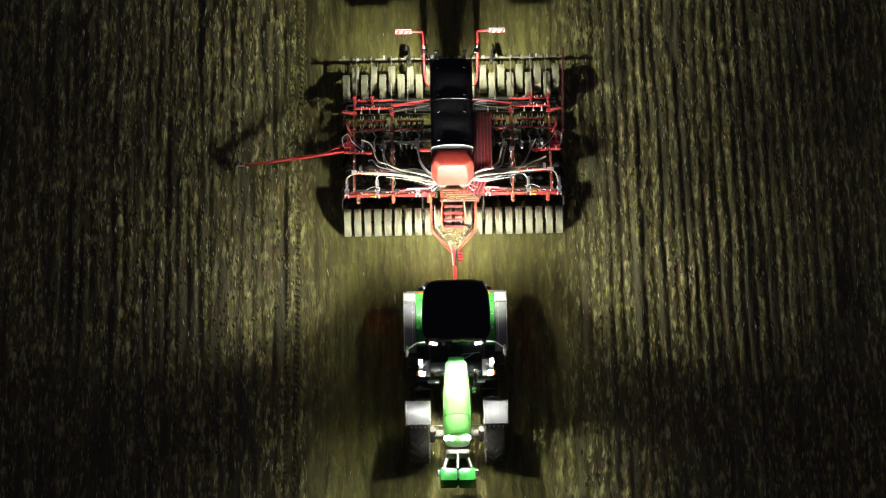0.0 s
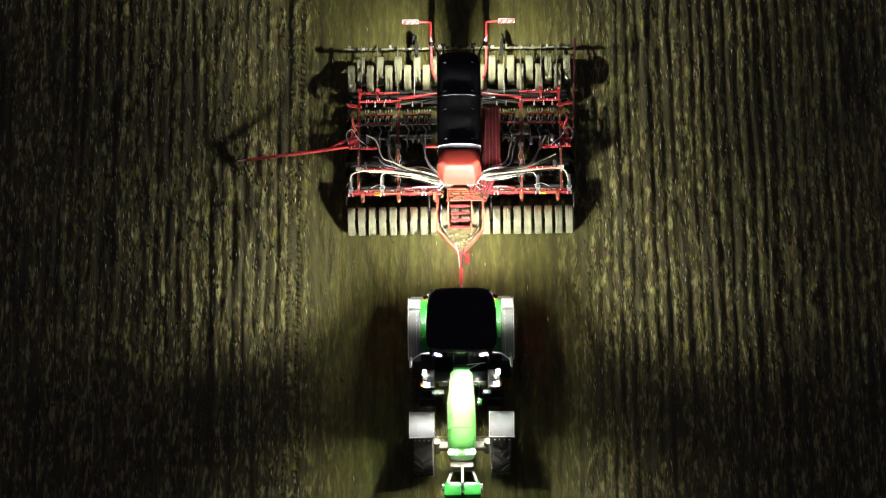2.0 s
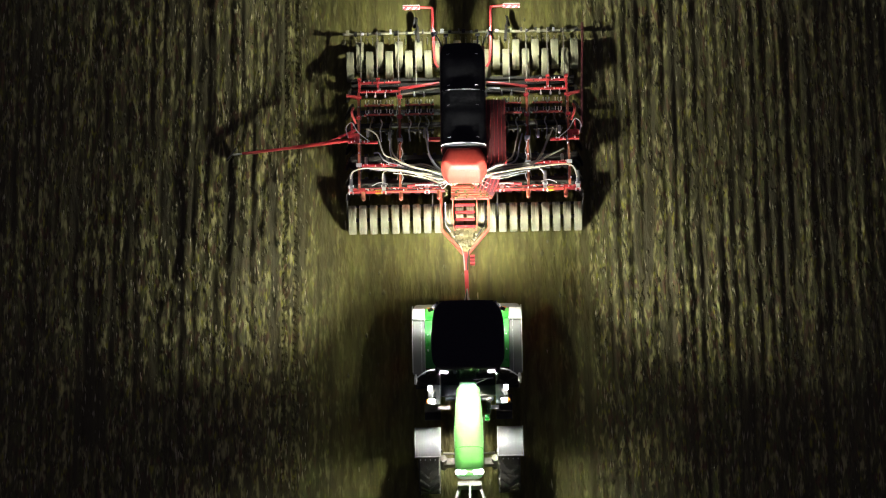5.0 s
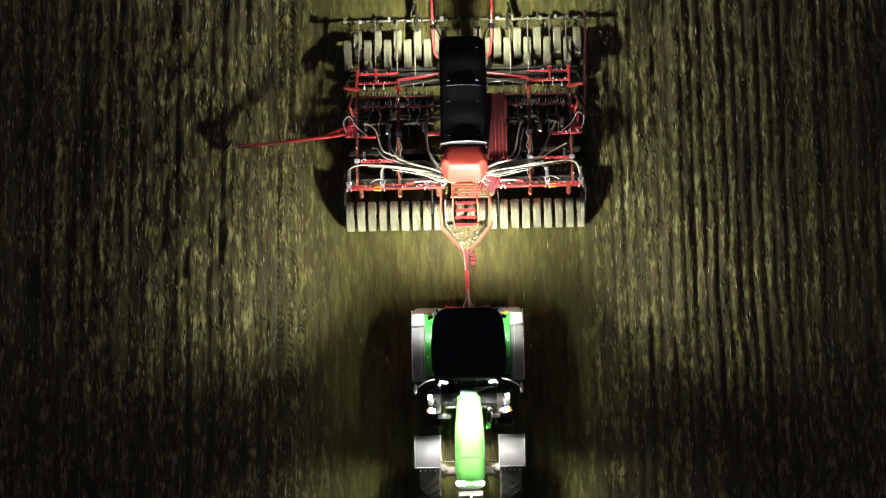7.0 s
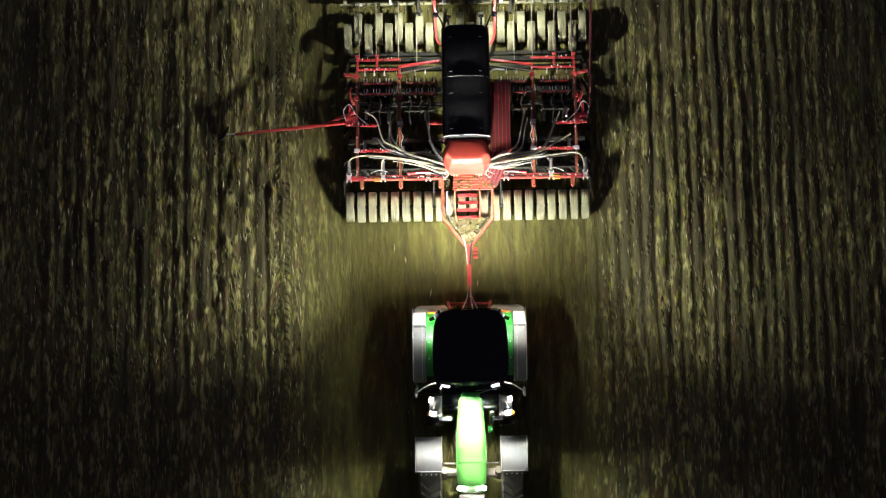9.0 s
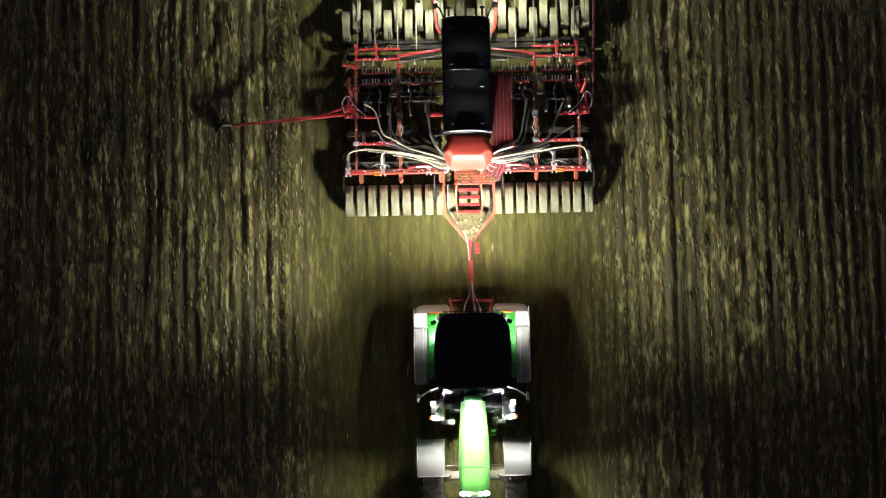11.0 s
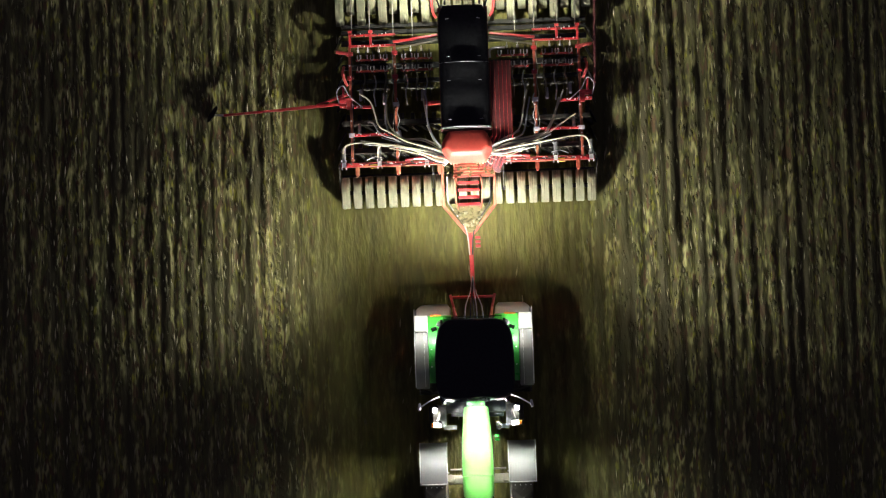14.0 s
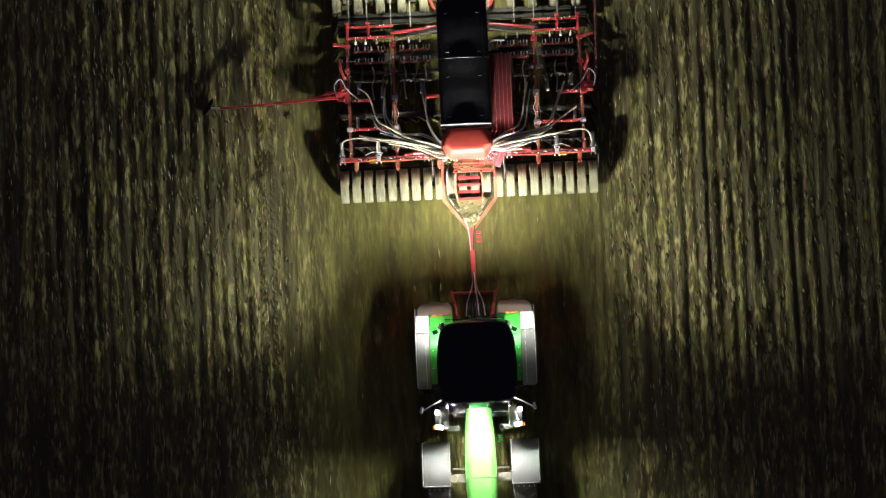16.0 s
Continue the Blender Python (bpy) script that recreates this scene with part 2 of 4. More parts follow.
def arc_shell(bm, x0, x1, cy, cz, r, a0, a1, thick=0.02, n=16, lip=0.0):
    """A curved mudguard; angles in degrees from the rear (+y), rising over the top."""
    rings = []
    for k in range(n + 1):
        a = radians(a0 + (a1 - a0) * k / n)
        c, s = math.cos(a), math.sin(a)
        row = [(x0, r - lip), (x0 + 0.02, r), (x1 - 0.02, r), (x1, r - lip), (x1 - 0.01, r - lip - thick), (x1 - 0.03, r - thick), (x0 + 0.03, r - thick), (x0 + 0.01, r - lip - thick)]
        rings.append([(x, cy + q * c, cz + q * s) for x, q in row])
    return loft(bm, rings)


def lamp(parent, name, place, way, glow, w=0.14, h=0.1, deep=0.07, recess=0.03, shield=0, back=BLACK_ROOF, label="black work light, switched on"):
    """A work light: a housing open to the front, with the glowing lens set back in it."""
    turn = Vector(way).normalized().to_track_quat("Y", "Z").to_matrix().to_4x4()
    m = Matrix.Translation(place) @ turn
    bm = bmesh.new()
    t = 0.012
    for c, s in (((0, -deep, 0), (w + 2 * t, t, h + 2 * t)), ((0, -deep / 2, h / 2 + t / 2), (w + 2 * t, deep, t)), ((0, -deep / 2, -h / 2 - t / 2), (w + 2 * t, deep, t)),
                 ((w / 2 + t / 2, -deep / 2, 0), (t, deep, h)), ((-w / 2 - t / 2, -deep / 2, 0), (t, deep, h)), ((0, -deep - 0.02, 0), (w * 0.6, 0.03, h * 0.7))):
        box(bm, c, s, 0.003)
    # plate added to keep the beam off the ground behind the hopper
    if shield:
        box(bm, (math.copysign(w / 2 + t / 2, shield), abs(shield) / 2, 0.03), (t, abs(shield), h + 0.16), 0.003)
    bmesh.ops.transform(bm, matrix=m, verts=bm.verts)
    body = part(name, bm, back, parent, label)
    bm = bmesh.new()
    if recess < 0:
        box(bm, (0, -recess / 2 - 0.01, 0), (w - 0.004, 0.02 - recess, h - 0.004), 0.02)
    else:
        box(bm, (0, -recess - 0.006, 0), (w - 0.004, 0.008, h - 0.004), 0)
    bmesh.ops.transform(bm, matrix=m, verts=bm.verts)
    part("lens", bm, glow, body, "glowing white lamp lens", smooth=False)
    return body


COOL = (0.97, 0.98, 0.94)
GLOW_REAR = glowing("rear_lamp_glow", COOL, LAMP_REAR)
GLOW_SIDE = glowing("rear_side_lamp_glow", COOL, LAMP_REAR_SIDE)
GLOW_SPILL = glowing("roof_corner_lamp_glow", COOL, LAMP_SPILL)
GLOW_HOOD = glowing("bonnet_lamp_glow", COOL, LAMP_HOOD)
GLOW_FRONT = glowing("front_lamp_glow", COOL, LAMP_FRONT)
GLOW_CORNER = glowing("corner_lamp_glow", COOL, LAMP_SIDE)
GLOW_BELT = glowing("belt_lamp_glow", (1.0, 0.96, 0.9), LAMP_BELT)
GLOW_HEAD = glowing("headlight_glow", (0.95, 0.98, 1.0), LAMP_HEAD)
GLOW_DRILL = glowing("drill_lamp_glow", (0.98, 1.0, 0.9), LAMP_DRILL)


# ---- the field ----
def value_noise(x, y, cx, cy, seed):
    rng = np.random.default_rng(seed)
    table = rng.random((512, 512))
    u, v = x / cx, y / cy
    i, j = np.floor(u).astype(int), np.floor(v).astype(int)
    fu, fv = u - i, v - j
    fu, fv = fu * fu * (3 - 2 * fu), fv * fv * (3 - 2 * fv)
    i0, i1, j0, j1 = i % 512, (i + 1) % 512, j % 512, (j + 1) % 512
    return (table[i0, j0] * (1 - fu) + table[i1, j0] * fu) * (1 - fv) + (table[i0, j1] * (1 - fu) + table[i1, j1] * fu) * fv - 0.5


def field_height(x, y):
    bend = x + 0.03 * np.sin(y * 0.21) + 0.08 * value_noise(x, y, 0.7, 2.2, 3) + 0.14 * value_noise(x, y, 1.1, 13.0, 9)
    calm = np.exp(-(np.abs(x + 0.4) / 3.8) ** 10)
    strength = np.where(x > 0, 0.5, 0.15) + 1.2 * np.clip(value_noise(bend, y, 0.5, 7.0, 8) + 0.35, 0, 1)
    rows = np.abs(np.sin(math.pi * bend / 0.29)) ** 0.7 - 0.6
    h = 0.06 * rows * strength + 0.08 * value_noise(bend, y, 0.34, 9.0, 1) + 0.045 * value_noise(bend, y, 0.16, 1.2, 2)
    clumps = np.clip(value_noise(x, y, 1.3, 2.6, 5) + 0.4, 0, 1)
    h += 0.13 * value_noise(bend, y, 0.19, 0.4, 4) * clumps + 0.02 * value_noise(x, y, 0.11, 0.17, 14) * clumps
    h += 0.014 * value_noise(x, y, 0.08, 0.4, 6)
    return (1.0 - 0.7 * calm) * h + 0.04 * value_noise(x, y, 3.0, 6.0, 7)


def make_ground():
    xs = np.concatenate([[-3000, -400, -60, -25], np.arange(-13.8, 12.8, 0.042), [25, 60, 400, 3000]])
    ys = np.concatenate([[-3000, -500, -120, -75], np.arange(-61, 11, 0.09), [25, 60, 400, 3000]])
    gx, gy = np.meshgrid(xs, ys)
    gz = field_height(gx, gy)
    gz[(np.abs(gx) > 20) | (gy > 20) | (gy < -70)] = 0
    co = np.stack([gx, gy, gz], -1).reshape(-1, 3)
    ny, nx = gx.shape
    i = (np.arange(ny - 1)[:, None] * nx + np.arange(nx - 1)[None]).ravel()
    faces = np.stack([i, i + 1, i + nx + 1, i + nx], 1)
    me = bpy.data.meshes.new("ground")
    me.vertices.add(len(co))
    me.vertices.foreach_set("co", co.ravel())
    me.loops.add(faces.size)
    me.loops.foreach_set("vertex_index", faces.ravel().astype(np.int32))
    me.polygons.add(len(faces))
    me.polygons.foreach_set("loop_start", np.arange(0, faces.size, 4, dtype=np.int32))
    me.update(calc_edges=True)
    me.validate()
    me.shade_smooth()
    me.materials.append(SOIL)
    tagged(new("ground", me), "dark brown stubble field with fine drilled rows at night", "ground", kind="structure")


def scatter(name, label, mat, count, seed, size, long, flat):
    """Loose bits on the field: squat double pyramids, drawn out along y."""
    rng = np.random.default_rng(seed)
    x, y = rng.uniform(-13, 12.4, count), rng.uniform(-60, 10, count)
    keep = rng.random(count) < np.where(np.abs(x + 0.4) < 3.6, 0.03, 1.0)
    x, y = x[keep], y[keep]
    n = len(x)
    s = size * rng.uniform(0.5, 1.6, n) ** 1.5
    a = rng.normal(0, 0.1, n)
    z = field_height(x, y)
    unit = np.array([(1, 0, 0), (-1, 0, 0), (0, 1, 0), (0, -1, 0), (0, 0, 1), (0, 0, -1)], float)
    v = unit[None] * s[:, None, None] * np.array([1, long, flat]) * rng.uniform(0.7, 1.3, (n, 6, 1))
    c, k = np.cos(a)[:, None], np.sin(a)[:, None]
    vx, vy = v[..., 0] * c - v[..., 1] * k, v[..., 0] * k + v[..., 1] * c
    co = np.stack([vx + x[:, None], vy + y[:, None], v[..., 2] + (z + s * flat * 0.5)[:, None]], -1).reshape(-1, 3)
    tri = np.array([(0, 2, 4), (2, 1, 4), (1, 3, 4), (3, 0, 4), (2, 0, 5), (1, 2, 5), (3, 1, 5), (0, 3, 5)])
    faces = (tri[None] + 6 * np.arange(n)[:, None, None]).reshape(-1, 3)
    me = bpy.data.meshes.new(name)
    me.vertices.add(len(co))
    me.vertices.foreach_set("co", co.ravel())
    me.loops.add(faces.size)
    me.loops.foreach_set("vertex_index", faces.ravel().astype(np.int32))
    me.polygons.add(len(faces))
    me.polygons.foreach_set("loop_start", np.arange(0, faces.size, 3, dtype=np.int32))
    me.update(calc_edges=True)
    me.validate()
    me.materials.append(mat)
    tagged(new(name, me), label, "crop residue" if long > 3 else "soil", kind="stuff")


def wheel_track():
    """Lug prints of an earlier pass: slanted ridges in two rows."""
    bm = bmesh.new()
    for k in range(370):
        y = 10 - 0.19 * k
        for side in (-1, 1):
            x = -4.35 + 0.0072 * (y + 4.3) + side * 0.13
            z = float(field_height(np.array([x]), np.array([y]))[0])
            m = Matrix.Translation((x, y + (0.095 if side > 0 else 0), z + 0.012)) @ Matrix.Rotation(-side * radians(32), 4, "Z")
            bmesh.ops.create_cone(bm, cap_ends=True, segments=4, radius1=0.065, radius2=0.03, depth=0.06, matrix=m @ Matrix.Diagonal((2.2, 0.62, 1, 1)) @ Matrix.Rotation(radians(45), 4, "Z"))
    me = bpy.data.meshes.new("wheel_track")
    bm.to_mesh(me)
    bm.free()
    me.materials.append(SOIL)
    tagged(new("wheel_track", me), "tyre lug prints pressed into the brown soil", "wheel track", kind="stuff")


make_ground()
scatter("earth_clods", "loose brown earth clods strewn over the field", CLOD, 30000, 11, 0.025, 2.0, 0.8)
scatter("straw_residue", "pale dry straw lying along the rows", STRAW, 17000, 12, 0.011, 7.0, 0.7)
wheel_track()

# ---- tractor ----
TX = 0.02
REAR_AXLE, FRONT_AXLE = (TX, -3.5, 1.0), (TX, -6.46, 0.78)
tractor = thing("tractor", "green farm tractor with black cab roof and lit work lights", "tractor", TX, -4.515)


def tractor_wheel(name, x, axle, radius, width, lugs):
    at = (x, axle[1], axle[2])
    bm = bmesh.new()
    w, r = width / 2, radius
    lathe(bm, [(-w * 0.75, r * 0.6), (-w, r * 0.74), (-w * 0.98, r * 0.88), (-w * 0.85, r * 0.955), (0, r * 0.972), (w * 0.85, r * 0.955), (w * 0.98, r * 0.88), (w, r * 0.74), (w * 0.75, r * 0.6)], 40)
    bmesh.ops.translate(bm, verts=bm.verts, vec=at)
    tyre = part(name, bm, RUBBER, tractor, "large black lugged tractor tyre, dusty", at=at)
    lug_mesh = bpy.data.meshes.new("lug")
    lug_bm = box(bmesh.new(), (0, 0, 0), (w * 1.15, r * 0.06, r * 0.06), 0)
    lug_bm.to_mesh(lug_mesh)
    lug_bm.free()
    lug_mesh.materials.append(RUBBER)
    for k in range(lugs):
        for side in (-1, 1):
            a = 2 * math.pi * (k + (0.5 if side > 0 else 0)) / lugs
            lug = new("lug", lug_mesh)
            lug.parent = tyre
            lug.matrix_basis = Matrix.Rotation(a, 4, "X") @ Matrix.Translation((side * w * 0.48, 0, r * 0.968)) @ Matrix.Rotation(side * radians(42), 4, "Z")
    bm = bmesh.new()
    lathe(bm, [(-w * 0.7, r * 0.61), (-w * 0.3, r * 0.55), (-w * 0.1, r * 0.2), (w * 0.1, r * 0.2), (w * 0.3, r * 0.55), (w * 0.7, r * 0.61)], 32)
    bmesh.ops.translate(bm, verts=bm.verts, vec=at)
    part("rim", bm, CHASSIS, tyre, "dark steel rim", at=at)
    return tyre


WHEELS = []
for side in (-1, 1):
    WHEELS.append((tractor_wheel("rear_wheel", TX + side * 1.0, REAR_AXLE, 1.0, 0.62, 22), 1.0))
for side in (-1, 1):
    WHEELS.append((tractor_wheel("front_wheel", TX + side * 0.98, FRONT_AXLE, 0.78, 0.54, 20), 0.78))


def build_tractor():
    # chassis, axles
    bm = bmesh.new()
    box(bm, (TX, -4.945, 0.85), (0.5, 3.6, 0.55), 0.06)
    rod(bm, (TX - 0.75, REAR_AXLE[1], 1.0), (TX + 0.75, REAR_AXLE[1], 1.0), 0.17, 16)
    box(bm, (TX, -3.440, 0.95), (0.6, 1.1, 0.7), 0.08)
    part("chassis", bm, CHASSIS, tractor, "dark cast-iron chassis and transmission")
    bm = bmesh.new()
    box(bm, (TX, FRONT_AXLE[1], 0.72), (1.3, 0.2, 0.2), 0.05)
    for s in (-1, 1):
        rod(bm, (TX + s * 0.642, FRONT_AXLE[1], 0.45), (TX + s * 0.642, FRONT_AXLE[1], 1.02), 0.09, 14)
        rod(bm, (TX + s * 0.642, FRONT_AXLE[1] + 0.22, 0.8), (TX + s * 0.207, FRONT_AXLE[1] + 0.22, 0.78), 0.025)
    part("front_axle", bm, STEEL, tractor, "steel front axle with steering arms")
    # bonnet
    rings = []
    for y, hw, top, low in ((-4.93, 0.285, 1.99, 1.2), (-5.28, 0.315, 1.985, 1.18), (-5.7, 0.345, 1.965, 1.15), (-6.2, 0.36, 1.93, 1.12), (-6.5, 0.362, 1.89, 1.1)):
        rings.append([(x, y, z) for x, z in superellipse(TX, (top + low) / 2, hw, (top - low) / 2, 3.2, 36)])
    part("bonnet", loft(bmesh.new(), rings), BONNET, tractor, "glossy green bonnet under bright light")
    rings = []
    for y, hw, top, low in ((-6.512, 0.36, 1.885, 1.1), (-6.75, 0.355, 1.868, 1.05), (-6.94, 0.345, 1.845, 1.03), (-7.03, 0.33, 1.815, 1.05), (-7.06, 0.3, 1.75, 1.1)):
        rings.append([(x, y, z) for x, z in superellipse(TX, (top + low) / 2, hw, (top - low) / 2, 3.2, 36)])
    nose = part("bonnet_nose", loft(bmesh.new(), rings), BONNET, tractor, "green bonnet nose above the grille")
    for s in (-1, 1):
        bm = box(bmesh.new(), (TX + s * 0.364, -6.020, 1.55), (0.012, 0.9, 0.3), 0.005)
        part("side_grille", bm, CHASSIS, nose, "black mesh side grille")
    bm = bmesh.new()
    box(bm, (TX, -4.859, 1.66), (0.42, 0.14, 0.5), 0.04)
    part("cowl", bm, GREEN, tractor, "green cowl before the windscreen")
    # exhaust and air pipe beside the bonnet
    bm = bmesh.new()
    rod(bm, (TX + 0.5, -5.354, 1.3), (TX + 0.5, -5.354, 2.1), 0.055, 14)
    rod(bm, (TX + 0.5, -5.354, 2.1), (TX + 0.53, -5.439, 2.22), 0.05, 14)
    part("exhaust", bm, CHASSIS, tractor, "dark exhaust pipe")
    for k in range(2):
        bm = box(bmesh.new(), (TX + 0.46, -5.568 - 0.09 * k, 1.55), (0.1, 0.06, 0.08), 0.015)
        part("filter_housing", bm, GREEN, tractor)
    # front mudguards
    for s in (-1, 1):
        x = TX + s * 1.014
        bm = arc_shell(bmesh.new(), x - 0.32, x + 0.32, FRONT_AXLE[1], FRONT_AXLE[2], 0.86, 14, 104, 0.02, 18, 0.03)
        guard = part("front_fender", bm, GREY_PLASTIC, tractor, "grey plastic front mudguard, dusty")
        for e in (-1, 1):
            edge = [(x + e * 0.312, FRONT_AXLE[1] + 0.858 * math.cos(radians(a)), FRONT_AXLE[2] + 0.858 * math.sin(radians(a))) for a in range(14, 105, 9)]
            part("fender_rim", tube(bmesh.new(), edge, 0.011, 6, 1), DARK_PLASTIC, guard, "grey rim")
        edge = [(x + e, FRONT_AXLE[1] + 0.866 * math.cos(radians(103)), FRONT_AXLE[2] + 0.866 * math.sin(radians(103))) for e in (-0.31, 0.0, 0.31)]
        part("fender_rim", tube(bmesh.new(), edge, 0.014, 6, 1), DARK_PLASTIC, guard, "grey rim")
        bm = bmesh.new()
        tube(bm, [(x - s * 0.26, FRONT_AXLE[1] + 0.12, 0.9), (x - s * 0.33, FRONT_AXLE[1] + 0.1, 1.3), (x - s * 0.2, FRONT_AXLE[1] + 0.1, 1.6)], 0.02)
        part("fender_stay", bm, STEEL, guard)
        for dx in (-0.18, -0.06, 0.06, 0.18):
            bm = rod(bmesh.new(), (x + dx, FRONT_AXLE[1] - 0.26, 1.575), (x + dx, FRONT_AXLE[1] - 0.26, 1.6), 0.012, 8)
            part("fender_bolt", bm, ZINC, guard)
    # rear mudguards
    for s in (-1, 1):
        a, b = sorted((TX + s * 0.79, TX + s * 1.03))
        bm = arc_shell(bmesh.new(), a, b, REAR_AXLE[1], REAR_AXLE[2], 1.08, 8, 140, 0.03, 22, 0.0)
        g = part("rear_fender", bm, GREEN, tractor, "green steel rear mudguard")
        a, b = sorted((TX + s * 1.036, TX + s * 1.356))
        bm = arc_shell(bmesh.new(), a, b, REAR_AXLE[1], REAR_AXLE[2], 1.075, 74, 150, 0.025, 22, 0.05)
        part("fender_extension", bm, DARK_PLASTIC, g, "dark grey plastic mudguard widening")
        # the lamp's hot patch is put into this panel's pale colour
        bm = arc_shell(bmesh.new(), a, b, REAR_AXLE[1], REAR_AXLE[2], 1.1, 49, 73, 0.025, 8, 0.04)
        part("fender_top_panel", bm, LIT_PLASTIC, g, "mudguard panel with the work light's glare in its colour")
        a, b = sorted((TX + s * 0.5, TX + s * 1.03))
        bm = arc_shell(bmesh.new(), a, b, REAR_AXLE[1], REAR_AXLE[2], 1.1, 50, 73, 0.025, 8, 0.0)
        part("fender_shoulder", bm, GREEN, g, "green shoulder of the mudguard")
        # the rear end is drawn in towards its lower corners
        rings = []
        for k in range(9):
            ang = radians(20 + 29 * k / 8)
            pull = 0.16 * (1 - k / 8) ** 3
            c, d = math.cos(ang), math.sin(ang)
            x0, x1 = 0.5 + pull * 0.4, 1.345 - pull
            row = [(x0, 1.06), (x0 + 0.03, 1.1), (x1 - 0.05, 1.1), (x1, 1.05), (x1 - 0.02, 1.04), (x0 + 0.03, 1.07)]
            rings.append([(TX + s * x, REAR_AXLE[1] + q * c, REAR_AXLE[2] + q * d) for x, q in row])
        part("fender_rear_panel", loft(bmesh.new(), rings), DARK_PLASTIC, g, "grey frosted panel at the rear of the mudguard")
        edge = [(TX + s * 1.35, REAR_AXLE[1] + 1.075 * math.cos(radians(a)), REAR_AXLE[2] + 1.075 * math.sin(radians(a))) for a in range(34, 150, 8)]
        part("fender_rim", tube(bmesh.new(), edge, 0.012, 6, 1), LIT_PLASTIC, g, "pale rim")
        part("fender_rim", tube(bmesh.new(), [(x - s * 0.22, y, z - 0.004) for x, y, z in edge[4:]], 0.007, 6, 1), ZINC, g)
        bm = box(bmesh.new(), (TX + s * 0.85, -2.79, 1.865), (0.26, 0.035, 0.035), 0.01)
        part("tail_light", bm, AMBER, g, "amber tail light")
        # bright bar drawn for the line of glare at the panel's ledge
        bm = box(bmesh.new(), (TX + s * 1.19, -3.165, 2.075), (0.33, 0.03, 0.04), 0.01)
        part("fender_ledge", bm, ZINC, g)
        for y in (-3.6, -4.0):
            bm = rod(bmesh.new(), (TX + s * 0.97, y, 2.02), (TX + s * 0.97, y, 2.09), 0.014, 8)
            part("fender_bolt", bm, ZINC, g)
    # cab: floor, pillars, glass, roof
    bm = bmesh.new()
    box(bm, (TX, -3.870, 1.25), (1.35, 1.75, 0.12), 0.03)
    box(bm, (TX, -3.064, 1.55), (1.2, 0.2, 0.6), 0.06)
    box(bm, (TX, -3.386, 1.75), (0.5, 0.5, 0.14), 0.05)
    box(bm, (TX, -3.171, 2.1), (0.46, 0.12, 0.6), 0.05)
    box(bm, (TX, -4.461, 1.75), (0.4, 0.14, 0.5), 0.04)
    part("cab_interior", bm, INTERIOR, tractor, "dark cab floor, seat and dash")
    for sx, y0, y1 in ((-1, -4.730, -4.687), (1, -4.730, -4.687), (-1, -2.956, -3.064), (1, -2.956, -3.064), (-1, -3.709, -3.762), (1, -3.709, -3.762)):
        bm = beam(bmesh.new(), (TX + sx * 0.72, y0, 1.25), (TX + sx * 0.72, y1, 2.82), 0.06, 0.07)
        part("cab_pillar", bm, BLACK_ROOF, tractor)
    bm = bmesh.new()
    box(bm, (TX, -4.752, 2.0), (1.4, 0.012, 1.32), 0)
    part("windscreen", bm, glass, tractor, "clear cab windscreen").visible_shadow = False
    bm = bmesh.new()
    box(bm, (TX, -2.946, 2.06), (1.34, 0.012, 1.16), 0)
    part("rear_window", bm, glass, tractor, "clear rear cab window").visible_shadow = False
    for s in (-1, 1):
        bm = bmesh.new()
        box(bm, (TX + s * 0.776, -3.849, 2.0), (0.012, 1.65, 1.32), 0)
        part("cab_door", bm, glass, tractor, "glass cab door").visible_shadow = False
    # roof: a rounded slab, narrower at the rear
    rings = []
    for z, grow in ((2.78, -0.06), (2.81, 0.0), (2.88, 0.01), (2.95, -0.02), (2.985, -0.09), (3.0, -0.2)):
        ring = []
        for k in range(48):
            a = 2 * math.pi * k / 48
            c, s = math.cos(a), math.sin(a)
            x = math.copysign(abs(c) ** 0.3, c) * (0.885 + grow)
            y = math.copysign(abs(s) ** 0.34, s) * (0.905 + grow)
            x *= 1.0 - 0.13 * max(0, y / 0.905) ** 2
            ring.append((TX + 0.02 + x, -3.95 + y, z))
        rings.append(ring)
    roof = part("cab_roof", loft(bmesh.new(), rings), BLACK_ROOF, tractor, "matt black cab roof")
    bm = bmesh.new()
    box(bm, (TX, -4.762, 2.7), (0.2, 0.12, 0.06), 0.02)
    part("roof_visor", bm, GREY_PLASTIC, roof)
    # mirrors
    for s in (-1, 1):
        bm = tube(bmesh.new(), [(TX + s * 0.807, -4.752, 2.6), (TX + s * 1.014, -4.859, 2.74), (TX + s * 1.242, -4.988, 2.66)], 0.017)
        arm = part("mirror_arm", bm, ZINC, tractor, "pale mirror arm")
        bm = box(bmesh.new(), (TX + s * 1.273, -4.966, 2.5), (0.06, 0.14, 0.36), 0.025, Matrix.Rotation(radians(s * 12), 4, "Z"))
        part("mirror", bm, ZINC, arm, "pale mirror housing")
    # scuttle under the windscreen, with the wiper
    bm = box(bmesh.new(), (TX, -4.86, 1.5), (1.36, 0.3, 0.06), 0.025)
    box(bm, (TX - 0.42, -5.03, 1.45), (0.3, 0.12, 0.1), 0.03)
    box(bm, (TX + 0.46, -5.06, 1.45), (0.34, 0.1, 0.1), 0.03)
    part("scuttle", bm, GREY_PLASTIC, tractor, "grey scuttle below the windscreen")
    bm = rod(bmesh.new(), (TX, -4.79, 1.58), (TX + 0.46, -4.79, 2.05), 0.012, 8)
    rod(bm, (TX + 0.14, -4.785, 2.0), (TX + 0.62, -4.785, 2.1), 0.009, 6)
    part("wiper", bm, ZINC, tractor, "thin windscreen wiper")
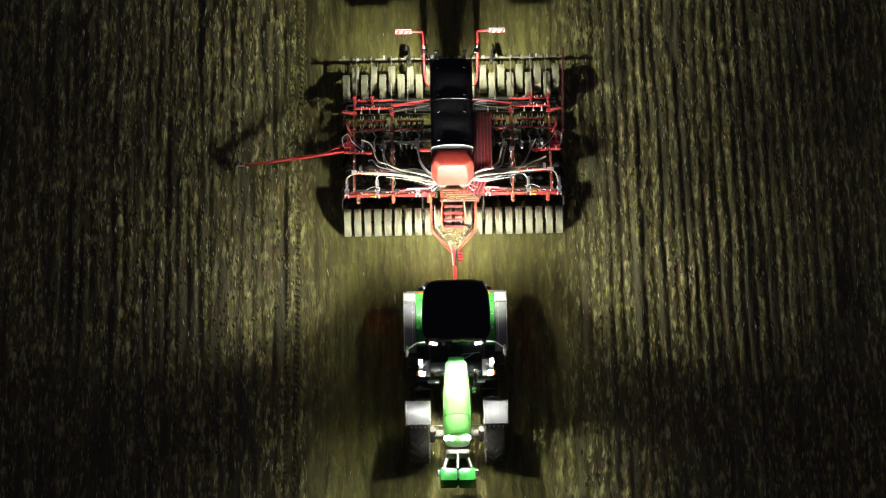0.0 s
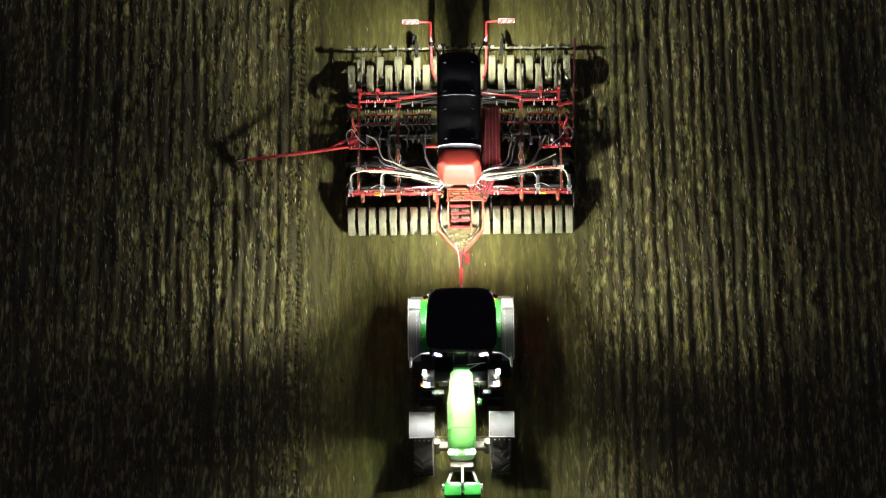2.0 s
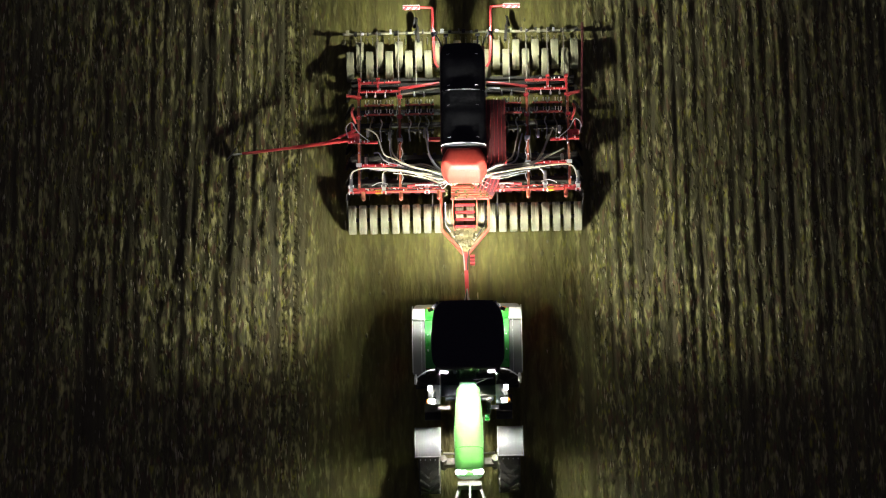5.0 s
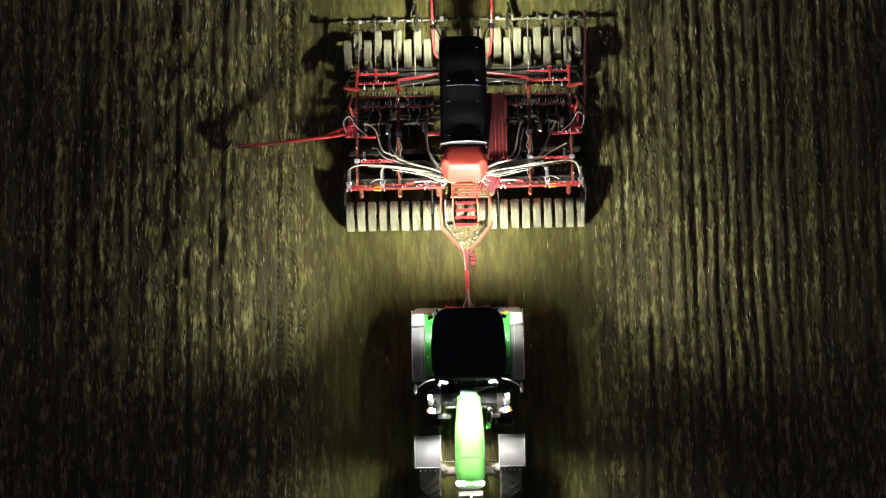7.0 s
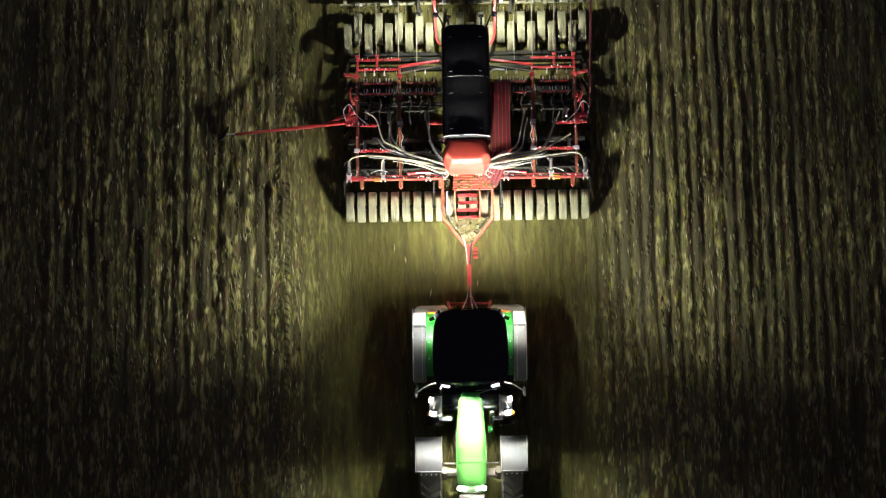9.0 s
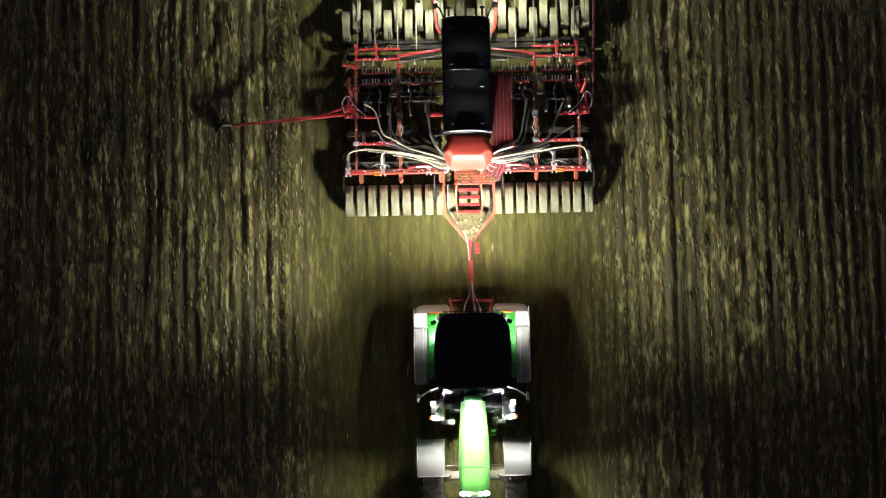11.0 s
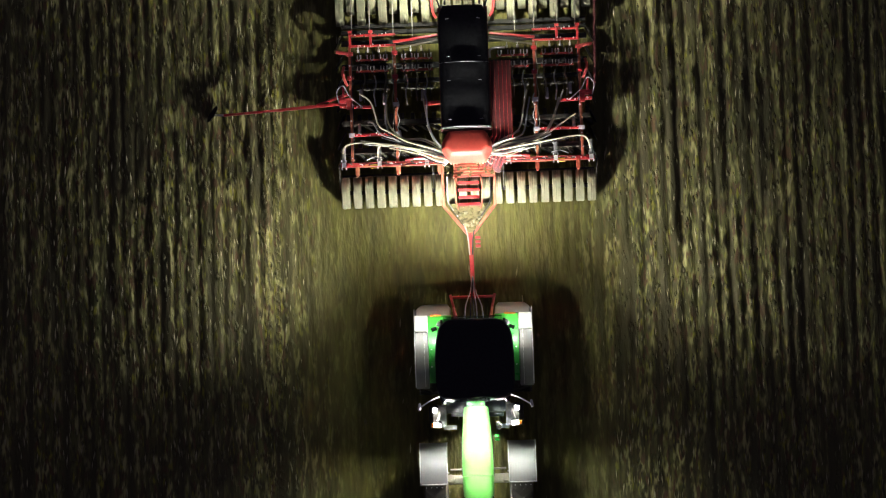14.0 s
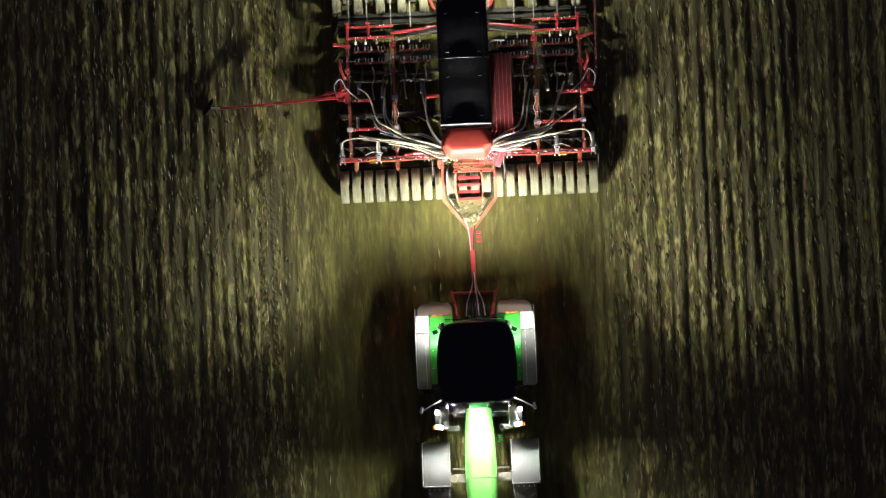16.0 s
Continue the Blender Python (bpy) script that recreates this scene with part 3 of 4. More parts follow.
    # front lamp brackets beside the bonnet
    for s in (-1, 1):
        bm = tube(bmesh.new(), [(TX + s * 0.745, -4.784, 1.5), (TX + s * 0.828, -5.053, 1.9), (TX + s * 0.890, -5.268, 2.1)], 0.025)
        box(bm, (TX + s * 0.83, -5.12, 1.88), (0.3, 0.5, 0.05), 0.024)
        box(bm, (TX + s * 0.6, -5.354, 1.6), (0.3, 0.1, 0.03), 0.008)
        part("lamp_bracket", bm, DARK_PLASTIC, tractor, "grey lamp console beside the bonnet")
        for k in range(3):
            bm = box(bmesh.new(), (TX + s * 0.890, -5.106 + 0.1 * k, 0.5 + 0.28 * k), (0.4, 0.22, 0.035), 0.008)
            part("cab_step", bm, CHASSIS, tractor)
    # lamps
    for s in (-1, 1):
        lamp(tractor, "rear_work_light", (TX + s * 0.310, -3.04, 2.7), (s * 0.09, 1, -0.13), GLOW_REAR, 0.068, 0.075, 0.08, 0.058)
        lamp(tractor, "rear_work_light", (TX + s * 0.80, -3.09, 2.69), (0.83, 0.52, -0.47) if s > 0 else (-0.81, 0.56, -0.54), GLOW_SIDE, 0.09, 0.04, 0.12, 0.1)
        lamp(tractor, "roof_corner_light", (TX + s * 0.89, -3.22, 2.76), (s * 0.2, 0.5, -0.85), GLOW_SPILL, 0.1, 0.06, 0.04, 0.015)
        lamp(tractor, "front_work_light", (TX + s * 0.310, -4.859, 2.62), (-s * 0.16, -1, -0.9), GLOW_HOOD, 0.05, 0.1, 0.11, 0.085)
        lamp(tractor, "front_work_light", (TX + s * 0.580, -4.87, 2.7), (s * 0.25, -1, -0.03), GLOW_FRONT, 0.16, 0.1, 0.07, 0.048)
        lamp(tractor, "corner_light", (TX + s * 0.77, -4.86, 2.7), (s * 1.0, -0.3, -0.15), GLOW_CORNER, 0.17, 0.12, 0.05, recess=0.035)
        for y, w, h in ((-4.97, 0.1, 0.16), (-5.31, 0.15, 0.13)):
            lamp(tractor, "belt_light", (TX + s * (0.93 if y > -5 else 0.885), y, 1.98), (s * 0.2, -1, 0.25), GLOW_BELT, w, h, 0.05, recess=-0.06)
        for x in (0.15, 0.285):
            lamp(nose, "headlight", (TX + s * x, -7.05, 1.62), (s * 0.12, -1, 0.1), GLOW_HEAD, 0.1, 0.1, recess=-0.06)
        bm = box(bmesh.new(), (TX + s * 1.0, -5.33, 1.98), (0.07, 0.09, 0.09), 0.02)
        part("turn_signal", bm, AMBER, tractor, "amber turn signal")
    # rear linkage
    bm = bmesh.new()
    for s in (-1, 1):
        beam(bm, (TX + s * 0.331, -2.956, 0.75), (TX + s * 0.517, -2.150, 0.62), 0.06, 0.12)
        rod(bm, (TX + s * 0.414, -2.795, 1.35), (TX + s * 0.455, -2.472, 0.7), 0.03)
    rod(bm, (TX - 0.52, -2.204, 0.64), (TX + 0.52, -2.204, 0.64), 0.035, 12)
    part("three_point_linkage", bm, RED_DARK, tractor, "rear lift arms and crossbar")
    for dx in (-0.12, 0.1):
        bm = box(bmesh.new(), (TX + dx, -2.795, 1.0), (0.05, 0.08, 0.12), 0.01)
        part("coupler", bm, GREEN, tractor, "green hydraulic coupler")
    # front linkage
    bm = bmesh.new()
    for s in (-1, 1):
        beam(bm, (TX + s * 0.207, -6.987, 0.7), (TX + s * 0.414, -7.632, 0.75), 0.07, 0.12)
    beam(bm, (TX, -7.095, 1.0), (TX, -7.686, 1.05), 0.06, 0.06)
    box(bm, (TX, -7.116, 0.85), (0.6, 0.14, 0.3), 0.03)
    part("front_linkage", bm, STEEL, tractor, "front lift arms and top link")


build_tractor()

weight = thing("front_weight", "green ballast weight block carried on the tractor's front linkage", "weight", TX, -7.794, 0.45)


def build_weight():
    for s in (-1, 1):
        bm = bmesh.new()
        box(bm, (TX + s * 0.243, -7.783, 0.76), (0.45, 0.38, 0.46), 0.05)
        part("weight_half", bm, GREEN, weight)
        bm = bmesh.new()
        box(bm, (TX + s * 0.492, -7.675, 0.84), (0.05, 0.16, 0.08), 0.015)
        rod(bm, (TX + s * 0.455, -7.675, 0.93), (TX + s * 0.517, -7.675, 0.93), 0.03)
        part("coupling_pin", bm, ZINC, weight, "pale steel coupling pin")
    bm = bmesh.new()
    box(bm, (TX, -7.740, 0.74), (0.04, 0.3, 0.4), 0.01)
    part("weight_spine", bm, CHASSIS, weight)


build_weight()

# ---- seed drill ----
DX = 0.02
drill = thing("seed_drill", "red trailed seed drill with black hopper cover and pale hoses", "seed drill", DX, 2.5)
ROLLERS = []


def packer_tyre(width, r):
    bm = bmesh.new()
    w = width / 2
    lathe(bm, [(-w * 0.7, r * 0.55), (-w, r * 0.7), (-w, r * 0.93), (-w * 0.88, r * 0.985), (-w * 0.15, r), (-w * 0.1, r * 0.98), (w * 0.1, r * 0.98), (w * 0.15, r), (w * 0.88, r * 0.985), (w, r * 0.93), (w, r * 0.7), (w * 0.7, r * 0.55)], 30)
    return bm


def roller(name, xs, y, r, width, label):
    """A shaft with a row of tyres on it, which turns as one."""
    at = ((xs[0] + xs[-1]) / 2, y, r)
    bm = rod(bmesh.new(), (xs[0] - 0.08, y, r), (xs[-1] + 0.08, y, r), 0.05, 12)
    shaft = part(name, bm, CHASSIS, drill, label, at=at)
    first = None
    for x in xs:
        if first is None:
            bm = packer_tyre(width, r)
            bmesh.ops.translate(bm, verts=bm.verts, vec=(x, y, r))
            first = part("tyre", bm, RUBBER_DUSTY, shaft, at=(x, y, r))
        else:
            again(first, "tyre", (x, y, r), shaft)
    ROLLERS.append((shaft, r))
    return shaft


front_xs = [DX - 2.87 + 0.2733 * k for k in range(22)]
roller("front_packer", front_xs[:11], 0.385, 0.375, 0.195, "row of dust-caked front packer tyres")
roller("front_packer", front_xs[11:], 0.385, 0.375, 0.195, "row of dust-caked front packer tyres")
rear_xs = [DX - 2.9 + 0.2522 * k for k in range(24)]
for half in (0, 1):
    hs = rear_xs[:12] if half == 0 else rear_xs[12:]
    roller("rear_packer", hs[1::2], 5.04, 0.4, 0.2, "row of dust-caked rear packer tyres")
    roller("rear_packer", hs[0::2], 4.77, 0.4, 0.2, "row of dust-caked rear packer tyres")


def build_drill():
    # front crossbar with its brackets
    for s in (-1, 1):
        bm = bmesh.new()
        beam(bm, (DX + s * 0.5, 0.950, 0.9), (DX + s * 2.95, 0.950, 0.9), 0.1, 0.13)
        bar = part("front_beam", bm, RED, drill, "red front crossbar")
        for x in (0.66, 1.62, 2.57):
            bm = bmesh.new()
            box(bm, (DX + s * x, 0.818, 0.88), (0.1, 0.2, 0.16), 0.02)
            rod(bm, (DX + s * x, 0.705, 0.86), (DX + s * x, 0.705, 0.98), 0.035, 10)
            part("bracket", bm, RED_DUSTY, bar)
        for x in (0.95, 2.05, 2.88):
            bm = bmesh.new()
            box(bm, (DX + s * x, 0.950, 0.985), (0.1, 0.12, 0.03), 0.01)
            for dx in (-0.05, 0.05):
                for dy in (-0.09, 0.09):
                    rod(bm, (DX + s * x + dx, 0.950 + dy, 0.9), (DX + s * x + dx, 0.950 + dy, 1.03), 0.018, 8)
            part("bolt_clamp", bm, ZINC, bar, "grey U-bolt clamp")
        for x in (2.05, 2.88):
            bm = rod(bmesh.new(), (DX + s * x, 1.022, 1.0), (DX + s * x, 1.349, 1.05), 0.045, 12)
            part("coulter_riser", bm, DARK_PLASTIC, bar, "grey seed outlet")
        bm = bmesh.new()
        box(bm, (DX + s * 2.17, 0.864, 0.93), (0.19, 0.012, 0.06), 0.003)
        box(bm, (DX + s * 2.17, 0.920, 0.985), (0.19, 0.06, 0.012), 0.003)
        part("reflector", bm, YELLOW, bar, "yellow reflector strip")
        for k, x in enumerate((0.78, 1.1, 1.3, 1.48, 1.78, 1.9, 2.35, 2.48, 2.72)):
            bm = rod(bmesh.new(), (DX + s * x, 0.93 + 0.03 * (k % 3), 0.95), (DX + s * x, 0.93 + 0.03 * (k % 3), 1.0), 0.022, 8)
            rod(bm, (DX + s * x - 0.04, 0.93 + 0.03 * (k % 3), 1.0), (DX + s * x + 0.04, 0.94, 1.01), 0.012, 6)
            part("pipe_clip", bm, (RED_DUSTY, ZINC, COULTER_IRON)[k % 3], bar)
        # packer frame and its arms in front
        for x in (0.82, 3.0):
            bm = beam(bmesh.new(), (DX + s * x, 0.378, 0.5), (DX + s * x, 0.920, 0.8), 0.03, 0.12)
            part("packer_arm", bm, BLACK_IRON, drill)
        bm = beam(bmesh.new(), (DX + s * 0.4, 0.797, 0.3), (DX + s * 2.95, 0.797, 0.3), 0.05, 0.06)
        part("packer_beam", bm, BLACK_IRON, drill)
        # lengthwise beams
        for x, y1 in ((2.68, 3.74), (1.63, 3.74)):
            bm = beam(bmesh.new(), (DX + s * x, 1.002, 0.9), (DX + s * x, y1, 0.9), 0.062, 0.12)
            lon = part("side_beam", bm, RED_DUSTY, drill, "red lengthwise frame beam")
            for y in (1.65, 2.35, 3.01, 3.58):
                bm = bmesh.new()
                box(bm, (DX + s * x, y, 0.97), (0.14, 0.1, 0.04), 0.01)
                for dx in (-0.045, 0.045):
                    rod(bm, (DX + s * x + dx, y, 0.97), (DX + s * x + dx, y, 1.01), 0.016, 8)
                part("beam_clamp", bm, RED if y > 2.5 else ZINC, lon)
        bm = beam(bmesh.new(), (DX + s * 1.55, 1.656, 0.92), (DX + s * 2.7, 1.656, 0.92), 0.065, 0.09)
        part("cross_beam", bm, RED, drill, "red cross beam")
        bm = beam(bmesh.new(), (DX + s * 2.2, 2.320, 0.9), (DX + s * 2.95, 2.351, 0.9), 0.07, 0.08)
        part("cross_beam", bm, RED, drill, "red cross beam")
        bm = beam(bmesh.new(), (DX + s * 0.6, 2.351, 0.95), (DX + s * 0.95, 2.351, 0.95), 0.09, 0.1)
        part("cross_beam", bm, RED, drill, "red cross beam")
        # rear frame: double rail and slanted stay
        for y in (3.78, 4.03):
            bm = beam(bmesh.new(), (DX + s * 1.6, y, 0.9), (DX + s * 2.7, y, 0.9), 0.05, 0.07)
            part("rear_rail", bm, RED, drill, "red rear rail")
        for x in (2.66, 2.18):
            bm = beam(bmesh.new(), (DX + s * x, 3.741, 0.93), (DX + s * x, 4.088, 0.93), 0.06, 0.06)
            box(bm, (DX + s * x, 4.108, 0.95), (0.1, 0.06, 0.1), 0.01)
            part("rail_post", bm, RED, drill)
        bm = beam(bmesh.new(), (DX + s * 0.6, 3.97, 0.95), (DX + s * 1.66, 3.85, 0.9), 0.06, 0.08)
        part("diagonal_stay", bm, RED, drill, "red diagonal stay")
        bm = beam(bmesh.new(), (DX + s * 0.6, 3.863, 0.86), (DX + s * 1.6, 3.700, 0.86), 0.04, 0.05)
        part("diagonal_stay", bm, COULTER_IRON, drill, "dusty steel stay")
        # arms to the rear packers and the harrow
        for x in (2.62, 2.2, 1.65, 1.2):
            bm = beam(bmesh.new(), (DX + s * x, 3.986, 0.85), (DX + s * x, 5.621, 0.75), 0.025, 0.05)
            part("harrow_arm", bm, STEEL, drill, "dusty steel harrow arm")
        # coulter gangs: two bars a side, each with disc coulters
        for y, z in ((3.48, 0.7), (3.21, 0.7), (2.8, 0.6)):
            for a, b in ((0.75, 1.5), (1.78, 2.55)):
                bm = beam(bmesh.new(), (DX + s * a, y, z), (DX + s * b, y, z), 0.05, 0.05)
                gang = part("coulter_bar", bm, RED_DARK if y > 3 else BLACK_IRON, drill, "coulter bar")
                n = 5
                for k in range(n):
                    x = DX + s * (a + (b - a) * (k + 0.5) / n)
                    bm = rod(bmesh.new(), (x - 0.008, y + 0.1, 0.23), (x + 0.008, y + 0.1, 0.23), 0.22, 20)
                    beam(bm, (x + 0.02, y - 0.02, z), (x + 0.02, y + 0.1, 0.23), 0.06, 0.06)
                    part("coulter", bm, BLACK_IRON, gang, "dark disc coulter")
                    if y > 3:
                        bm = box(bmesh.new(), (x + 0.05, y + 0.06, z + 0.09), (0.022, 0.1, 0.025), 0.006)
                        part("grease_cap", bm, WHITE, gang, "small white cap")
                    if k % 2 == 0 and y > 3:
                        bm = tube(bmesh.new(), [(x - 0.03, y + 0.1, z + 0.1), (x - 0.035, y + 0.02, z + 0.12), (x, y - 0.02, z + 0.06), (x + 0.035, y + 0.02, z + 0.12), (x + 0.03, y + 0.1, z + 0.1)], 0.009, 6, 4)
                        part("spring_clip", bm, ZINC, gang, "bright steel spring clip")
        # black beams added to darken the ground under the coulters and rear packers
        for y, wide, z in ((3.0, 0.1, 0.5), (3.36, 0.13, 0.5), (3.92, 0.12, 0.55), (4.2, 0.1, 0.4), (4.36, 0.1, 0.38)):
            bm = beam(bmesh.new(), (DX + s * 0.45, y, z), (DX + s * 2.88, y, z), wide, 0.1)
            part("shade_beam", bm, BLACK_STEEL, drill, "added black beam that keeps the ground below dark")
        # pale seed pipes dropping to the coulters
        for k, x in enumerate((0.9, 1.12, 1.36, 1.86, 2.1, 2.36)):
            y = 2.62 + 0.1 * (k % 2)
            bm = tube(bmesh.new(), [(DX + s * x, y - 0.3, 0.95), (DX + s * (x + 0.03), y, 0.98), (DX + s * (x - 0.02), y + 0.25, 0.85), (DX + s * (x + 0.02), y + 0.5, 0.6)], 0.017, 6, 4)
            part("seed_pipe", bm, (HOSE_GREY, COULTER_IRON)[k % 2], drill, "grey seed pipe to a coulter")
        for x in (1.0, 1.25, 2.0, 2.25, 2.48):
            bm = box(bmesh.new(), (DX + s * x, 3.66, 0.88), (0.05, 0.07, 0.05), 0.01)
            rod(bm, (DX + s * x, 3.62, 0.9), (DX + s * x, 3.74, 0.95), 0.015, 6)
            part("pressure_spring", bm, ZINC, drill, "bright steel spring seat")
        # discs of the levelling gang behind the front bar
        for y in (1.33, 1.99):
            # bar and arms made heavy to shade the soil below them
            bm = beam(bmesh.new(), (DX + s * 0.3, y, 0.62), (DX + s * 2.9, y, 0.62), 0.12, 0.14)
            gang = part("disc_bar", bm, BLACK_IRON, drill)
            for k in range(9):
                x = DX + s * (0.8 + 0.25 * k)
                bm = rod(bmesh.new(), (x - 0.02, y - 0.03, 0.21), (x + 0.02, y + 0.03, 0.21), 0.21, 20)
                beam(bm, (x + 0.04, y - 0.05, 0.6), (x + 0.04, y + 0.22, 0.36), 0.09, 0.12)
                beam(bm, (x + 0.04, y + 0.22, 0.36), (x + 0.02, y, 0.22), 0.06, 0.1)
                part("disc", bm, BLACK_IRON, gang, "dark cutting disc on its sprung arm")
        # row of discs added to cast the dark band beside the drill
        for y in (1.22, 1.65, 2.1, 2.55, 3.05, 3.55, 4.05):
            bm = rod(bmesh.new(), (DX + s * 2.93, y, 0.22), (DX + s * 2.95, y + 0.01, 0.22), 0.23, 22)
            part("side_shade_disc", bm, BLACK_IRON, drill, "added dark disc casting shade beside the gang")
        # black coulter dampers on the frame
        for x, y in ((2.45, 2.6), (1.9, 2.5), (1.0, 2.55), (2.5, 1.79)):
            bm = rod(bmesh.new(), (DX + s * x, y - 0.12, 0.95), (DX + s * x, y + 0.14, 0.8), 0.04, 10)
            part("damper", bm, HOSE_GREY, drill, "dark grey damper")
        # hydraulic folding cylinder
        bm = rod(bmesh.new(), (DX + s * 0.5, 1.073, 1.02), (DX + s * 1.05, 1.073, 1.0), 0.05, 12)
        rod(bm, (DX + s * 1.05, 1.073, 1.0), (DX + s * 1.45, 1.022, 0.98), 0.04, 10)
        part("fold_cylinder", bm, RED, drill, "red folding cylinder")
        bm = rod(bmesh.new(), (DX + s * 0.5, 1.002, 1.12), (DX + s * 1.25, 1.022, 1.06), 0.02, 10)
        part("chrome_rod", bm, ZINC, drill, "bright polished cylinder rod")
        for k in range(3):
            bm = tube(bmesh.new(), [(DX + s * 0.42, 0.920 + 0.05 * k, 1.3), (DX + s * (0.55 + 0.05 * k), 0.797 + 0.05 * k, 1.28), (DX + s * (0.62 + 0.1 * k), 0.971, 1.15), (DX + s * (0.8 + 0.12 * k), 1.073, 1.0)], 0.014, 6, 4)
            part("hydraulic_pipe", bm, (ZINC, HYDRAULIC, HOSE_GREY)[k], drill)
        bm = tube(bmesh.new(), [(DX + s * 2.35, 1.042, 1.0), (DX + s * 2.15, 1.104, 1.06), (DX + s * 1.95, 1.073, 1.02)], 0.014, 6, 4)
        part("hydraulic_pipe", bm, HOSE_GREY, drill)
        # small bolts, couplings and pipe runs along the frame
        rng = random.Random(20 + s)
        lines = (((0.7, 0.95), (2.9, 0.95)), ((2.68, 1.1), (2.68, 3.6)), ((1.63, 1.1), (1.63, 3.8)), ((1.6, 1.656), (2.65, 1.656)), ((1.75, 3.78), (2.6, 3.78)), ((1.75, 4.03), (2.6, 4.03)), ((2.3, 2.34), (2.9, 2.35)))
        for (xa, ya), (xb, yb) in lines:
            for k in range(7):
                f = (k + rng.random()) / 7
                x, y = DX + s * (xa + (xb - xa) * f) + rng.uniform(-0.03, 0.03), ya + (yb - ya) * f + rng.uniform(-0.03, 0.03)
                size = rng.uniform(0.012, 0.024)
                bm = rod(bmesh.new(), (x, y, 0.94), (x, y, 0.985 + rng.uniform(0, 0.03)), size, 6, size * 0.8)
                part("frame_bolt", bm, (ZINC, ZINC, BLACK_IRON, WHITE)[rng.randrange(4)], drill)
        for k, (dx, y0, y1) in enumerate(((2.63, 1.1, 3.6), (1.69, 1.2, 3.7), (1.58, 1.1, 2.5))):
            pts = [(DX + s * (dx + 0.025 * math.sin(3.1 * j + k)), y0 + (y1 - y0) * j / 8, 0.99 + 0.015 * math.cos(2.0 * j)) for j in range(9)]
            part("brake_line", tube(bmesh.new(), pts, 0.011, 6, 3), (HYDRAULIC, STEEL, HOSE_GREY)[k], drill)
        for k in range(3):
            y = 0.89 + 0.045 * k
            pts = [(DX + s * (0.6 + 0.38 * j), y + 0.015 * math.sin(1.7 * j + k), 0.985 + 0.01 * (j % 2)) for j in range(6)]
            part("pipe_run", tube(bmesh.new(), pts, 0.012, 6, 3), (RED_DUSTY, HYDRAULIC, RED_DARK)[k], drill)
    # hopper
    rings = []
    for z, hw, y0, y1 in ((1.1, 0.3, 1.7, 3.95), (1.6, 0.5, 1.47, 4.22), (2.2, 0.575, 1.42, 4.32), (2.3, 0.575, 1.42, 4.32)):
        rings.append([(DX - hw, y0, z), (DX + hw, y0, z), (DX + hw, y1, z), (DX - hw, y1, z)])
    hopper = part("hopper", loft(bmesh.new(), rings), RED_SHADE, drill, "dark red seed hopper", smooth=False)
    rings = []
    for y in np.linspace(1.46, 4.35, 25):
        end = max(0.0, (y - 4.03) / 0.32)
        hw = 0.56 - 0.1 * end ** 2
        sag = 0.004 * math.sin(y * 9.0)
        top = [(DX + hw * math.cos(a), y, 2.3 + (0.17 - 0.06 * end + sag) * math.sin(a) ** 0.8) for a in np.linspace(0, math.pi, 13)]
        rings.append(top + [(DX - hw, y, 2.26), (DX + hw, y, 2.26)])
    cover = part("hopper_cover", loft(bmesh.new(), rings), TARP, hopper, "black rolled tarpaulin over the hopper")
    for y, r in ((1.49, 0.016), (3.0, 0.007)):
        bm = tube(bmesh.new(), [(DX + 0.57 * math.cos(a), y, 2.3 + 0.18 * math.sin(a)) for a in np.linspace(0.1, math.pi - 0.1, 9)], r, 6, 1)
        part("cover_bow", bm, ZINC if y < 2 else HOSE_GREY, cover, "bright bow under the tarpaulin")
    for y in (1.66, 2.57, 3.13, 4.02):
        for s in (-1, 1):
            bm = bmesh.new()
            box(bm, (DX + s * 0.36, y, 2.445), (0.085, 0.009, 0.012), 0.003, Matrix.Rotation(s * 0.5, 4, "Y"))
            part("strap", bm, ZINC, cover, "pale cover strap")
    # small black mushroom-shaped pieces at the hopper's rear edge
    for s in (-1, 1):
        bm = rod(bmesh.new(), (DX + s * 0.4, 4.395, 2.3), (DX + s * 0.4, 4.517, 2.5), 0.025)
        box(bm, (DX + s * 0.4, 4.517, 2.53), (0.12, 0.06, 0.05), 0.015)
        part("hopper_knob", bm, BLACK_ROOF, hopper)
    # red front lid
    rings = []
    for z, wide, rear, front in ((1.55, 1.12, 1.42, 0.78), (1.95, 1.16, 1.42, 0.79), (2.24, 1.08, 1.42, 0.84), (2.35, 0.96, 1.41, 0.9), (2.37, 0.82, 1.37, 0.95)):
        mid = 1.12
        rings.append([(DX + wide * x, y, z) for x, y in ((-0.4, rear), (0.4, rear), (0.5, mid + 0.08), (0.5, mid - 0.1), (0.36, front), (-0.36, front), (-0.5, mid - 0.1), (-0.5, mid + 0.08))])
    bm = loft(bmesh.new(), rings)
    bmesh.ops.bevel(bm, geom=[e for e in bm.edges], offset=0.035, segments=3, affect="EDGES", profile=0.5)
    lid = part("fan_hood", bm, RED_LID, drill, "bright red angular plastic hood before the hopper")
    bm = box(bmesh.new(), (DX + 0.5, 1.145, 1.9), (0.02, 0.2, 0.1), 0.005, Matrix.Rotation(0.5, 4, "Z"))
    part("warning_decal", bm, YELLOW, lid, "small yellow decal")
